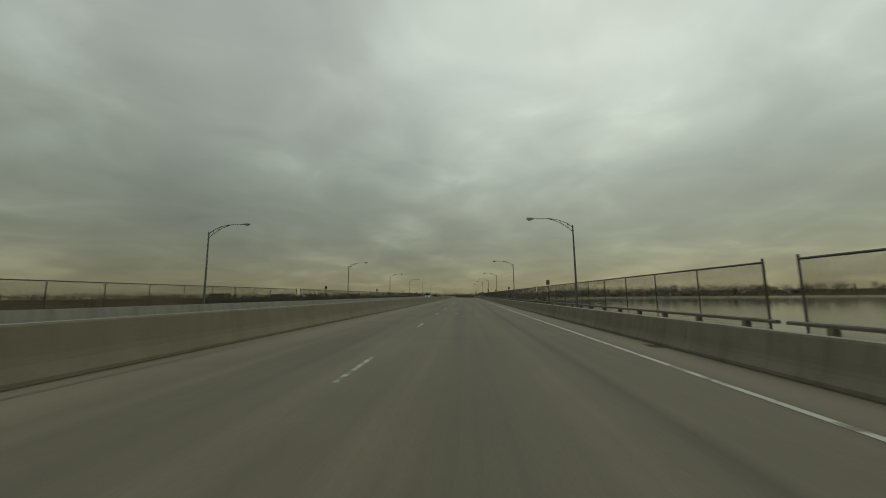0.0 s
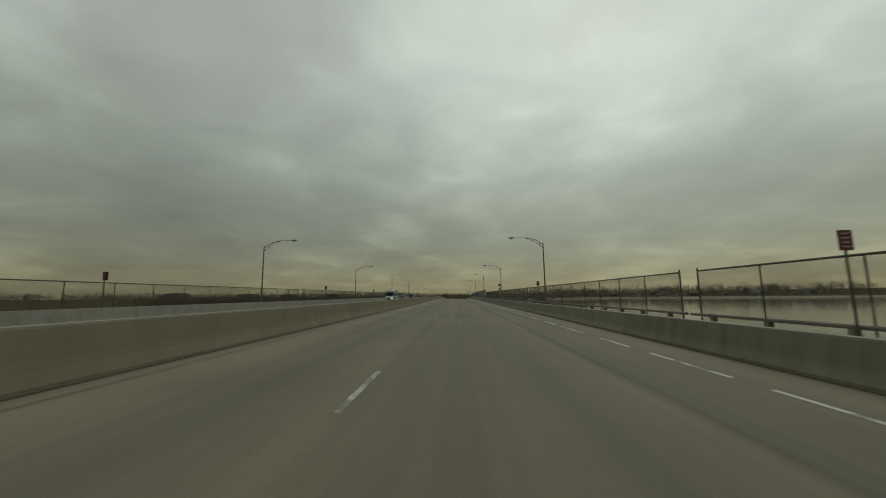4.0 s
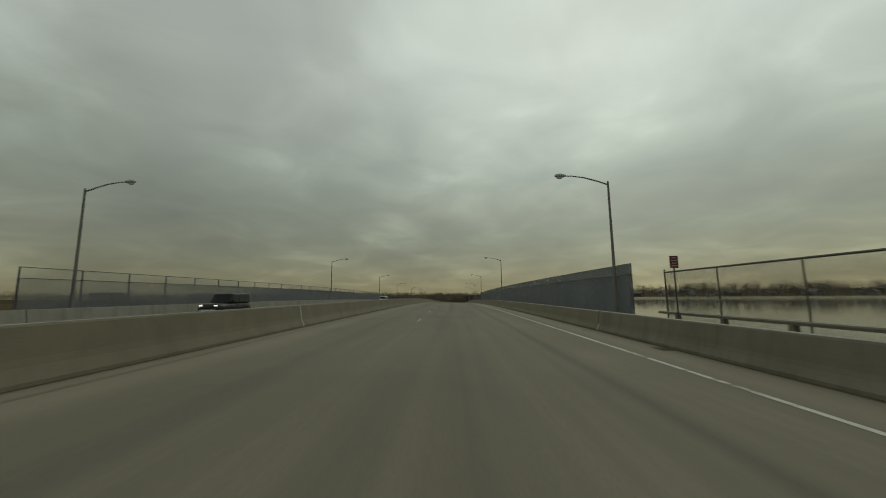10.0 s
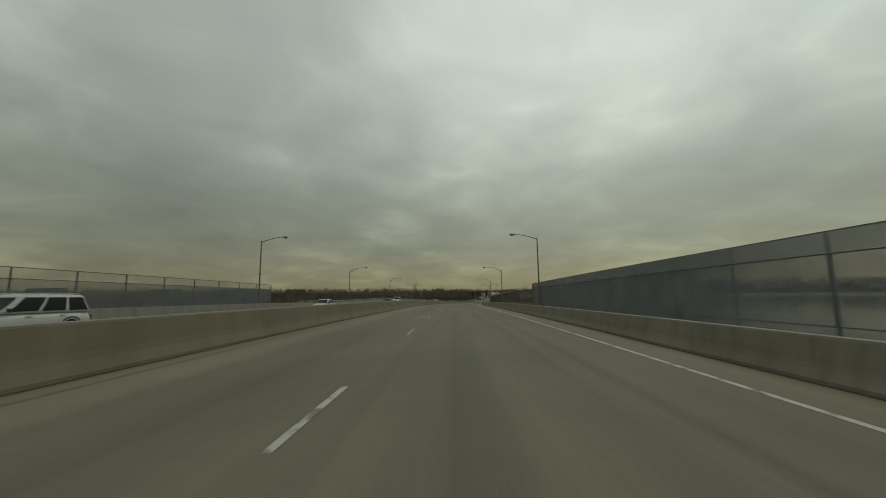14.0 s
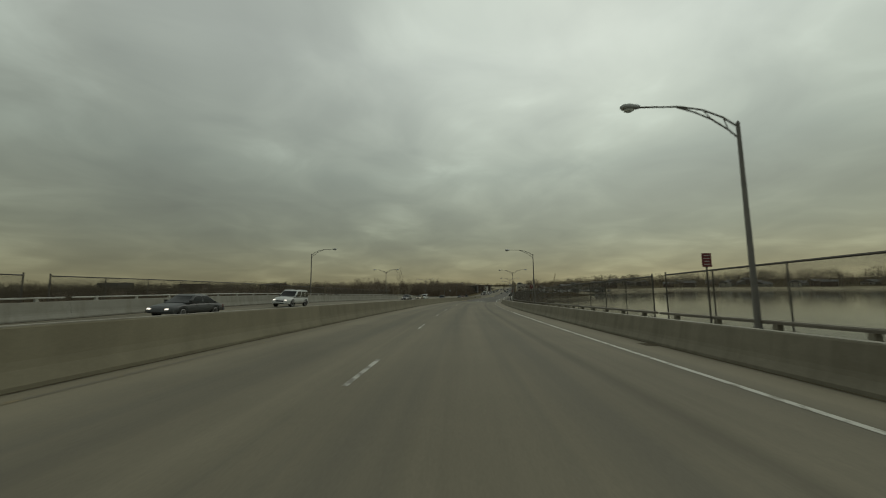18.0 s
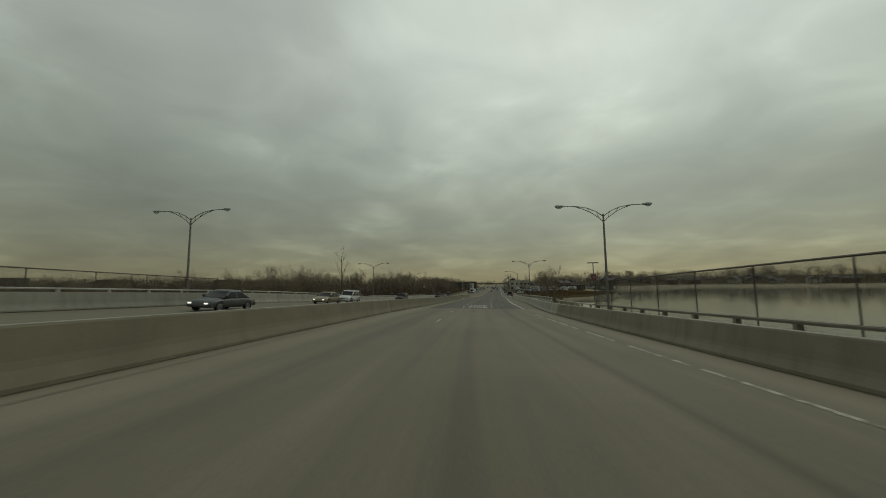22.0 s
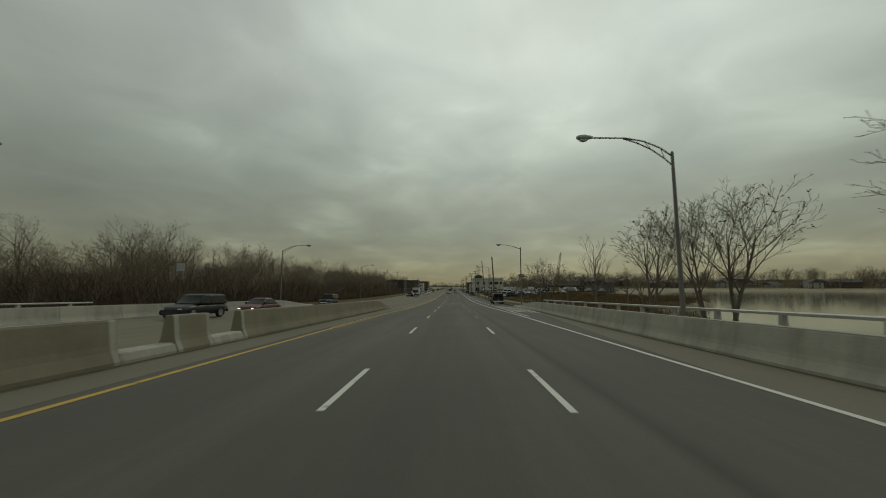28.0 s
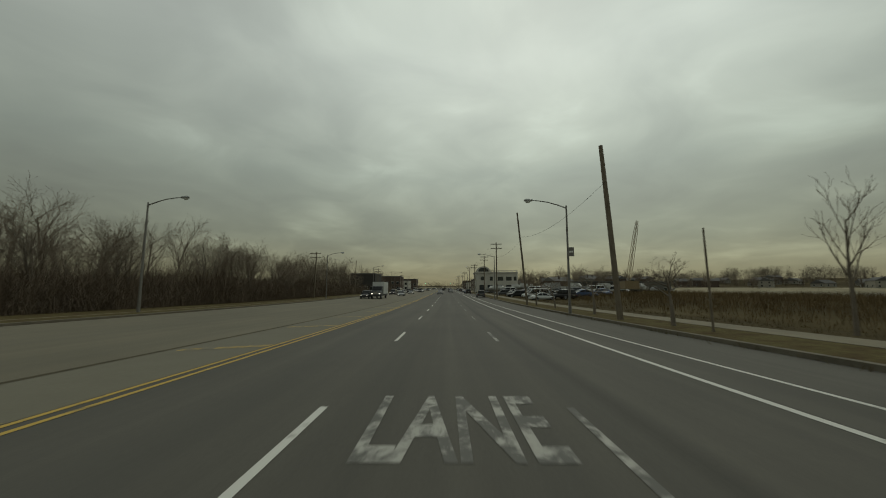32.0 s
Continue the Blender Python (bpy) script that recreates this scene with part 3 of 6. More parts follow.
def screen_wall(s0, s1, x, z1=3.62, inward=-1):
    """Tall wind screen: posts, rails, dirty clear sheets and upright fins behind them."""
    t = thing("wind_screen", shift(P(s0, x)), "tall blue-grey louvred wind screen on steel posts", "screen wall", "wind screens")
    o = t.matrix_basis.translation
    n = round((s1 - s0) / 3.5)
    for k in range(n + 1):
        s = s0 + (s1 - s0) * k / n
        mb = MB()
        m = at_road(s, x - inward * .11)
        mb.box(-.035, .035, -.03, .03, 0.3, z1 + .01, m)
        for z in (1.05, 1.5, 2.0, 2.45, 2.9):
            mb.box(-.05, .05, -.045, .045, z, z + .07, m)
        part("post", mb, SCREEN_FRAME, t, origin=o)
        if k < n:
            sa, sb = s + .002, s + (s1 - s0) / n - .002
            swept("sheet", sa, sb, [(x + .015, .45), (x + .015, 2.96), (x - .0, 2.96), (x - .0, .45)], SCREEN, t)
            swept("top_sheet", sa, sb, [(x + .015, 3.0), (x + .015, z1 - .02), (x - .0, z1 - .02), (x - .0, 3.0)], TOP_SCREEN if x > 0 else SCREEN, t, label="frosted top sheet" if x > 0 else "")
    for z in (z1, 2.98, .92):
        swept("rail", s0, s1, [(x - .14 * inward, z - .02), (x - .14 * inward, z + .02), (x - .08 * inward, z + .02), (x - .08 * inward, z - .02)], SCREEN_FRAME, t)
    mb = MB()
    m = int((s1 - s0) / .048)
    side = 1 if inward < 0 else -1
    for k in range(m):
        s = s0 + (s1 - s0) * (k + .5) / m
        mb.box(0, .031 if side > 0 else .021, -.001, .001, .45, z1 - .04 if side > 0 else 2.96, at_road(s, x + side * .03, 0, 0 if side > 0 else 180))
    tagged(part("louvre", mb, FIN, t, origin=o), kind="stuff")
    return t


for a, b in zip(JOINTS[:-1], JOINTS[1:]):
    if a >= 202 and b <= 310:
        continue
    for x in (FENCE_R, FENCE_L):
        fence(a + .65, b - .65, x)
        railing(a + .2, b - .2, x - (.12 if x > 0 else -.12))
for x, inw in ((FENCE_R, -1), (FENCE_L, 1)):
    screen_wall(205.4 if x > 0 else 203.9, 310.8 if x > 0 else 308.6, x, inward=inw)
for x0, x1 in ((ROAD_R + .53, FENCE_R + .5), (FENCE_L - .5, ROAD_L - .53)):
    w = swept("walkway", -80, BRIDGE_END, [(x0, -.02), (x0, .06), (x1, .06), (x1, -.02)], OLD_CONCRETE)
    tagged(w, "narrow concrete walkway behind the bridge barrier", "walkway", kind="structure")

# ---- lamps ----
def lamp(name, style, label):
    """A street lamp with its foot at the origin and its arm to -x (and +x for two arms)."""
    t = thing(name, Matrix(), label, "street lamp", "street lamps")
    t.scale = (1, 1, {"truss": .915, "plain": 1.026, "double": .907}[style])
    mb = MB()
    mb.box(-.17, .17, -.17, .17, 0, .05)
    mb.tube([(0, 0, .05), (0, 0, .9)], [.125, .12], 10)
    part("base", mb, LAMP_GREY, t)
    mb = MB()
    mb.tube([(0, 0, .9), (0, 0, 8.75)], [.105, .062], 10)
    mb.tube([(0, 0, 8.75), (0, 0, 8.85)], [.07, .03], 8)
    part("pole", mb, LAMP_GREY, t, smooth=False)
    for sgn in ((-1, 1) if style == "double" else (-1,)):
        mb = MB()
        if style == "plain":
            mb.tube([(sgn * x, 0, z) for x, z in ((0, 8.6), (.7, 8.85), (1.5, 9.08), (2.3, 9.2), (2.75, 9.22))], [.05, .045, .04, .035, .032], 6)
            reach, hz = 2.75, 9.22
        else:
            k = .85 if style == "double" else 1.0
            up = [(0, 8.6), (.5, 9.02), (1.2, 9.36), (2.0, 9.53), (3.3 * k + .2, 9.56)]
            lo = [(0, 8.12), (.35, 8.5), (.9, 8.95), (1.5, 9.28), (2.1, 9.5)]
            mb.tube([(sgn * x, 0, z) for x, z in up], .034, 6)
            mb.tube([(sgn * x, 0, z) for x, z in lo], .030, 6)
            for a, c in zip(lo[1:4], up[1:4]):
                mb.tube([(sgn * a[0], 0, a[1]), (sgn * c[0], 0, c[1])], .018, 5)
            reach, hz = 3.3 * k + .2, 9.56
        arm = part("arm", mb, LAMP_GREY, t)
        mb = MB()
        ring = [(0, .05, .06), (.12, .10, .10), (.40, .16, .15), (.62, .14, .12), (.72, .04, .05)]
        mb.loft([[(sgn * (reach - .06 + d), wy * math.cos(q), hz + .02 + hz_ * math.sin(q)) for q in [2 * math.pi * j / 8 for j in range(8)]] for d, wy, hz_ in ring])
        head = part("lamp_head", mb, LAMP_HEAD, t, smooth=True)
        mb = MB()
        mb.loft([[(sgn * (reach + .36 + .2 * q * math.cos(2 * math.pi * j / 8)), .12 * q * math.sin(2 * math.pi * j / 8), hz - z) for j in range(8)] for q, z in ((1, .09), (.9, .15), (.5, .19))])
        part("lens", mb, LAMP_GLASS, head)
    return t


TRUSS = "tall grey steel street lamp with a curved twin-tube arm"
PLAIN = "tall grey steel street lamp with a plain bent arm"
DOUBLE = "tall grey steel street lamp with two curved arms"
protos = {}
LAMPS = [(-8.5, "truss"), (32.8, "truss"), (74.2, "truss"), (115.7, "truss"), (157.0, "truss"), (206.8, "plain"), (256.6, "plain"), (305.6, "plain"),
         (342.4, "truss"), (383.8, "truss"), (425.4, "double"), (475.3, "double"), (516.5, "truss")]
for s, style in LAMPS:
    for x, turn in ((9.98, 0), (-24.8, 180)):
        z = .06 if s < 429 else -.1
        if style not in protos:
            protos[style] = lamp("street_lamp", style, {"truss": TRUSS, "plain": PLAIN, "double": DOUBLE}[style])
            protos[style].matrix_basis = at_road(s, x, z, turn) @ Matrix.Diagonal((*protos[style].scale, 1))
        else:
            copy_thing(protos[style], at_road(s, x, z, turn))
for s in (551.6, 595.9, 640, 686, 735, 790, 850):
    copy_thing(protos["plain"], at_road(s, 10.0, -.25, 0) @ Matrix.Diagonal((1, 1, .96 if s < 560 else 1, 1)))
    copy_thing(protos["truss" if s < 560 else "plain"], at_road(s, -24.3, .05, 180))
# ---- where the bridge comes ashore ----
PALE = material("pale_concrete", (.40, .382, .325), .9, 0, (.05, .14), (1.3, .45, (.25, .24, .21)), .3, .06, streak=(.6, .5, (.20, .185, .145)))
RAIL_PALE = material("pale_grey_rail", (.42, .415, .375), .5, .3, (.08, .12), (.7, .25))
SIDEWALK = material("sidewalk_concrete", (.195, .168, .112), .9, 0, (.06, .15), (1.5, .35), .2)
SHOULDER = material("dirty_shoulder_concrete", (.160, .147, .108), .92, 0, (.07, .18), (1.8, .3, (.13, .114, .082)), .25)
GRASS = material("winter_verge_grass", (.108, .090, .038), .95, 0, (.10, .55), (.9, 1.0, (.072, .048, .024)), .8)
FIELD = material("rough_brown_field_grass", (.072, .055, .024), .95, 0, (.10, .55), (1.4, .8, (.050, .036, .017)), .8)
KERB = material("dark_worn_kerb", (.160, .140, .104), .92, 0, (.06, .3), (.8, .6, (.085, .073, .053)), .4)
SAND = material("beach_sand", (.30, .265, .19), .95, 0, (.2, .2), (5, .4, (.19, .165, .115)), .3)


def ashore(s):
    """How far the near parapet stands out from its line on the bridge."""
    return 1.0 * ease(430, 464, s) + 1.75 * ease(504, 556, s)


for a, b in ((429.5, 466), (466, 503), (503, 509.9), (511.7, 513.3), (515.1, 540)):
    barrier(a, b, MED, MEDIAN, "long tan concrete median barrier section near the shore" if b - a > 3 else "short tan concrete median barrier block between two gaps", "median barriers", caps=a < 500)
for a, b in ((509.9, 511.7), (513.3, 515.1)):
    t = thing("concrete_barrier", shift(P(a, MED)), "low pale concrete barrier footing in a gap of the median", "barrier", "median barriers")
    swept("body", a + .02, b - .02, [(MED + x, z) for x, z in ((-.34, 0), (-.34, .08), (-.27, .26), (-.16, .31), (.16, .31), (.27, .26), (.34, .08), (.34, 0))], PALE, t)
for a in (509.9, 511.7, 513.3, 515.1):
    t = thing("concrete_block", shift(P(a, MED)), "pale chipped concrete end block of a broken barrier section", "barrier", "barrier end blocks")
    sg = -1 if a in (509.9, 513.3) else 1
    swept("body", min(a + sg * .02, a + sg * .20), max(a + sg * .02, a + sg * .20), [(MED + x * 1.03, z * 1.004) for x, z in MEDIAN], PALE, t)
for a, b in ((518.2, 518.8), (521.5, 522.9), (525.4, 526.5)):
    t = thing("concrete_patch", shift(P(a, ROAD_L)), "fresh pale repair patch on the far outer barrier", "barrier", "barrier patches")
    swept("body", a, b, [(ROAD_L - x + .012, z * 1.05 + .004) for x, z in PARAPET_R[1:8]] + [(ROAD_L - .3, .5), (ROAD_L - .2, .1)], JOINT_WHITE, t)
t = thing("road_sign", at_road(533.4, -24.9), "grey square sign plate on a thin steel post", "sign")
mb = MB()
mb.tube([(0, 0, -.3), (0, 0, 4.6)], .04, 6)
part("post", mb, DARK_STEEL, t)
mb = MB()
mb.box(-.38, .38, -.05, -.03, 3.85, 4.6)
part("panel", mb, LAMP_HEAD, t, "grey back of a sign panel")
for a, b in ((429.5, 466), (466, 503), (503, 540)):
    barrier(a, b, ROAD_R, PARAPET_R, "long pale concrete barrier section along the shore ramp", "outer barriers", mat=PALE, bend=lambda s: ashore(s))
    barrier(a, b, ROAD_L, PARAPET_L, "long pale concrete barrier section beside the far lanes", "far outer barriers", mat=PALE)


def taper(s):
    k = 1 - .9 * smooth01(540, 550, s)
    return [(MED + a, z * k) for a, z in MEDIAN]


def flare(s):
    k, d = 1 - .8 * smooth01(541, 556, s), ashore(s)
    return [(ROAD_R + d + a, z * k) for a, z in PARAPET_R]


def flare_left(s):
    k, d = 1 - .85 * smooth01(548, 562, s), -1.2 * smooth01(540, 562, s)
    return [(ROAD_L + d + a, z * k) for a, z in PARAPET_L]


for name, f, s1, mat, lab in (("concrete_barrier", taper, 550, BARRIER, "tan concrete median barrier sloping down to the ground"),
                              ("concrete_barrier", flare, 557, PALE, "pale concrete barrier end curving away and sloping down"),
                              ("concrete_barrier", flare_left, 562, PALE, "pale concrete barrier end sloping down beside the far lanes")):
    t = thing(name, shift(P(540, f(540)[0][0])), lab, "barrier", "barrier ends")
    swept("body", 540.03, s1, f, mat, t, step=2)
t = thing("marker_panel", at_road(481, MED + .40, .0), "pale concrete patch panel on the median barrier", "panel")
mb = MB()
mb.box(0, .05, -.35, .35, .25, 1.05)
mb.box(0, .12, -.35, -.28, .25, 1.05)
part("board", mb, PALE, t)
swept("seam", 550, 900, [(-8.35, .010), (-8.17, .010)], CURB_DARK, shore_road, close=False, label="dark dirty seam along the median")
swept("gutter_dirt", BRIDGE_END, 550, [(MED + .33, .008), (MED + .6, .008)], CURB_DARK, shore_road, close=False, label="dark strip along the barrier")
swept("gutter_dirt", BRIDGE_END, 540, lambda s: [(ROAD_R - .16 + ashore(s), .010), (ROAD_R - .005 + ashore(s), .010)], CURB_DARK, shore_road, close=False, label="dark strip along the barrier")
# a spill of white paint on the bridge's shoulder
for pts in (((193.3, 5.95), (192.7, 6.02), (192.3, 5.86), (191.9, 6.02), (191.6, 6.3), (191.9, 6.42), (192.3, 6.1)), ((192.5, 5.62), (192.0, 5.50), (191.4, 5.66), (191.2, 5.84), (191.5, 5.82), (191.9, 5.66)), ((192.6, 5.30), (192.3, 5.24), (192.2, 5.36), (192.5, 5.42))):
    mb = MB()
    mb.v += [P(a, b, .012) for a, b in pts]
    mb.f.append(tuple(range(len(pts))))
    part("paint_spill", mb, JOINT_WHITE, bridge_road, "faded white paint spill")
swept("shoulder", ASPHALT_FROM, 549, [(-7.9, .004), (-6.3, .004)], SHOULDER, shore_road, close=False, label="pale concrete shoulder strip")
swept("shoulder", ASPHALT_FROM, 556, lambda s: [(5.6 + (ROAD_R - 6.3 + ashore(s)) * smooth01(495, 535, s), .004), (ROAD_R - .1 + ashore(s), .004)], SHOULDER, shore_road, close=False, label="pale concrete shoulder strip")
swept("median_paving", 549, 900, [(-8.2, .004), (-5.55, .004)], SHOULDER, shore_road, close=False, label="pale concrete median paving")
for a, b, x in ((430, 447, 10.45), (450, 500, 10.45), (503, 541, 10.45)):
    t = thing("bridge_railing", shift(P(a, x)), "pale steel railing on a low concrete wall", "railing", "shore railings")
    o = t.matrix_basis.translation
    up = .24 if a > 448 else 0
    swept("low_wall", a, b, [(x - .2, -1.2), (x - .2, .42 + up), (x + .2, .42 + up), (x + .2, -1.2)], PALE, t)
    n = round((b - a) / 2.7)
    for k in range(n):
        mb = MB()
        m = at_road(a + (b - a) * (k + .5) / n, x, .42 + up)
        mb.loft([[m @ Vector(p) for p in ((-.08, -w, z), (.08, -w, z), (.08, w, z), (-.08, w, z))] for w, z in ((.11, 0), (.08, .2), (.07, .44))])
        part("post", mb, RAIL_PALE, t, origin=o)
    swept("rail", a, b, [(x + dx, z + up) for dx, z in ((-.075, .85), (-.075, .93), (-.04, .96), (.04, .96), (.075, .93), (.075, .85))], RAIL_PALE, t)
for a, b in ((312, 348.6), (349, 389), (389.4, 429.3), (429.7, 463), (466.3, 500), (500.2, 523.5)):
    x = ROAD_L - .36
    t = thing("bridge_railing", shift(P(a, x)), "pale steel railing with short posts on top of the far barrier", "railing", "far barrier railings")
    o = t.matrix_basis.translation
    n = round((b - a) / 2.7)
    for k in range(n):
        mb = MB()
        m = at_road(a + (b - a) * (k + .5) / n, x, .96)
        mb.loft([[m @ Vector(p) for p in ((-.06, -w, z), (.06, -w, z), (.06, w, z), (-.06, w, z))] for w, z in ((.10, 0), (.07, .10), (.06, .20))])
        part("post", mb, RAIL_PALE, t, origin=o)
    swept("rail", a, b, [(x - .06, 1.14), (x - .06, 1.20), (x - .03, 1.225), (x + .03, 1.225), (x + .06, 1.20), (x + .06, 1.14)], RAIL_PALE, t)
t = thing("picket_gate", shift(P(447, 10.45)), "dark steel picket gate between the railings", "gate")
o = t.matrix_basis.translation
for z in (.15, 1.05):
    swept("rail", 447.1, 449.9, [(10.42, z), (10.42, z + .05), (10.48, z + .05), (10.48, z)], DARK_STEEL, t)
for k in range(14):
    mb = MB()
    mb.tube([P(447.2 + k * .2, 10.45, -.3), P(447.2 + k * .2, 10.45, 1.15)], .014, 5)
    part("picket", mb, DARK_STEEL, t, origin=o)

# kerbs, verges and walks of the avenue
for nm, prof, s0, s1, mat, lab, cat in (
        ("kerb", [(9.9, -.1), (9.9, .15), (10.08, .16), (10.08, -.1)], 556, 1200, KERB, "worn stone kerb along the avenue", "kerb"),
        ("verge", [(10.08, -.2), (10.08, .15), (12.3, .22), (12.3, -.2)], 556, 1200, GRASS, "strip of worn winter grass between kerb and walk", "grass verge"),
        ("pavement", [(12.3, -.2), (12.3, .24), (14.1, .24), (14.1, -.2)], 552, 1200, SIDEWALK, "pale concrete footpath beside the grass", "pavement"),
        ("verge", [(14.1, -.3), (14.1, .2), (17.5, .1), (26, -1.0), (26, -3)], 552, 1200, FIELD, "rough grass bank falling to the reeds", "grass verge"),
        ("kerb", [(-22.7, -.1), (-22.7, .16), (-22.5, .15), (-22.5, -.1)], 562, 1200, KERB, "worn stone kerb of the far lanes", "kerb"),
        ("verge", [(-31, -1), (-29, .2), (-22.7, .15), (-22.7, -.2)], 562, 1200, GRASS, "strip of worn winter grass before the woods", "grass verge"),
        ("pavement", [(-26.2, -.2), (-26.2, .17), (-24.9, .17), (-24.9, -.2)], 566, 1200, SIDEWALK, "pale concrete footpath before the woods", "pavement")):
    tagged(swept(nm, s0, s1, prof, mat, step=5), lab, cat, kind="structure")

# hatching beside the edge line, yellow bars on the median, lettering, cycle mark
for k in range(8):
    s = 554.4 - 2.15 * k
    x0 = edge_ashore(s) + .65 + .95 * smooth01(530, 560, s)
    x1 = max(x0 + .4, ROAD_R - .3 + ashore(s - 2.5))
    mb = MB()
    d = 1.35 * (x1 - x0)
    mb.quad(P(s, x0, .006), P(s - d, x1, .006), P(s - d + .6, x1, .006), P(s + .6, x0, .006))
    part("hatch_bar", mb, WHITE_PAINT, shore_road, origin=shore_road.matrix_basis.translation)
for k in range(14):
    s = 527.6 + 7.4 * k
    mb = MB()
    x1 = -7.6 if s < 550 else -7.9
    mb.quad(P(s, yellow(s) - .3, .009), P(s + .45, yellow(s) - .3, .009), P(s - .55, x1, .009), P(s - 1.0, x1, .009))
    part("yellow_bar", mb, FADED_YELLOW, shore_road, origin=shore_road.matrix_basis.translation)


def road_word(word, road, s, x, width, length, mat, label):
    cu = bpy.data.curves.new("lettering", "FONT")
    cu.body, cu.align_x, cu.align_y, cu.extrude = word, "CENTER", "BOTTOM_BASELINE", .0
    cu.offset = .018
    tmp = bpy.data.objects.new("lettering", cu)
    scene.collection.objects.link(tmp)
    bpy.context.view_layer.update()
    me = bpy.data.meshes.new_from_object(tmp)
    xs = [v.co.x for v in me.vertices]
    ys = [v.co.y for v in me.vertices]
    kx, ky = width / (max(xs) - min(xs)), length / (max(ys) - min(ys))
    o = road.matrix_basis.translation
    for v in me.vertices:
        v.co = P(s + (v.co.y - min(ys)) * ky, x + v.co.x * kx, .007) - o
    me.materials.clear()
    me.materials.append(mat)
    bpy.data.objects.remove(tmp)
    bpy.data.curves.remove(cu)
    part("lettering", me, None, road, label)


GHOST_PAINT = paint_material("ghost_of_road_paint", (.36, .34, .28), (.168, .149, .106), .53)
road_word("R", bridge_road, 32.1, -.72, .50, 2.2, GHOST_PAINT, "almost worn-away white road letter R")
road_word("FIRE", bridge_road, 310.6, -.45, 1.9, 2.6, GHOST_PAINT, "almost worn-away white road letters")
for s, mid_x, mat in ((442.4, -.12, WHITE_PAINT), (565.9, .45, FADED_PAINT)):
    road_word("FIRE", shore_road, s, mid_x, 2.4, 2.8, mat, "white road letters reading FIRE")
    road_word("LANE", shore_road, s + 5.5, mid_x, 2.4, 2.4, mat, "white road letters reading LANE")
mb = MB()
for cy in (0, 1.2):
    pts = [P(561.6 + cy + .36 * math.sin(a), 6.25 + .26 * math.cos(a), .006) for a in [2 * math.pi * j / 12 for j in range(13)]]
    inn = [P(561.6 + cy + .26 * math.sin(a), 6.25 + .17 * math.cos(a), .006) for a in [2 * math.pi * j / 12 for j in range(13)]]
    for j in range(12):
        mb.quad(pts[j], pts[j + 1], inn[j + 1], inn[j])
mb.quad(P(561.7, 6.2, .006), P(562.8, 5.85, .006), P(562.9, 5.95, .006), P(561.8, 6.3, .006))
mb.quad(P(562.4, 5.7, .006), P(562.9, 6.25, .006), P(562.8, 6.33, .006), P(562.3, 5.8, .006))
part("cycle_symbol", mb, WHITE_PAINT, shore_road, "white painted bicycle symbol", origin=shore_road.matrix_basis.translation)
for s in (13.3, 77.4, 161.5, 196.3, 343.1, 373.6, 457.5):
    mb = MB()
    road = bridge_road if s < ASPHALT_FROM else shore_road
    mb.quad(P(s - .35, 6.35, .010), P(s - .35, 6.8, .010), P(s + .35, 6.8, .010), P(s + .35, 6.35, .010))
    part("drain_grate", mb, CURB_DARK, road, "dark iron drain grate by the barrier", origin=road.matrix_basis.translation)

# ---- signs ----
def red_sign(s, x, tall=3.5, second=False, bar=False, z0=.06):
    t = thing("parking_sign", at_road(s, x, z0), "small red sign with white bars on a steel post" if not second else "steel post with a dark information sign above a red sign", "sign", "red signs")
    mb = MB()
    mb.tube([(0, 0, 0), (0, 0, tall + (.95 if second or bar else 0))], .035, 6)
    part("post", mb, DARK_STEEL, t)
    mb = MB()
    mb.box(-.19, .19, -.045, -.03, tall - .56, tall)
    panel = part("panel", mb, SIGN_RED, t, "red enamelled panel")
    for z, wd in ((.09, .11), (.21, .13), (.33, .10), (.45, .12)):
        mb = MB()
        mb.box(-wd, wd, -.050, -.046, tall - z - .025, tall - z + .012)
        part("text_bar", mb, SIGN_TEXT, panel)
    if second:
        mb = MB()
        mb.box(-.36, .36, -.045, -.03, tall + .28, tall + .95)
        p2 = part("information_panel", mb, SIGN_WHITE, t, "white panel with a dark green picture field")
        mb = MB()
        mb.box(-.33, .33, -.050, -.046, tall + .50, tall + .92)
        part("picture_field", mb, SIGN_GREEN, p2)
    if bar:
        mb = MB()
        mb.box(-.45, .45, -.05, .05, tall + .88, tall + .96)
        part("cross_bar", mb, DARK_STEEL, t)
    return t


for s in (43.4, 82.4, 119.0, 200.7, 344.6, 385.7):
    red_sign(s, 9.9)
red_sign(159.4, 9.9, second=True)
red_sign(428.3, 9.9, bar=True)
for s in (60, 95, 135, 172):
    red_sign(s, -23.9).rotation_euler.z += math.pi
# ---- trees ----
BARK = material("grey_brown_bark", (.185, .158, .126), .95, 0, (.05, .3), (.6, .4), .5, .15)
TWIG = material("brown_twigs", (.205, .167, .128), .95, 0, None, None, 0, .2)
BRUSH = material("dark_brush_stems", (.155, .122, .090), .95, 0, (1.5, .4))
REED = material("brown_dry_reeds", (.150, .108, .056), .95, 0, (.6, .35), (5, .6, (.098, .068, .036)))
rng = random.Random(11)


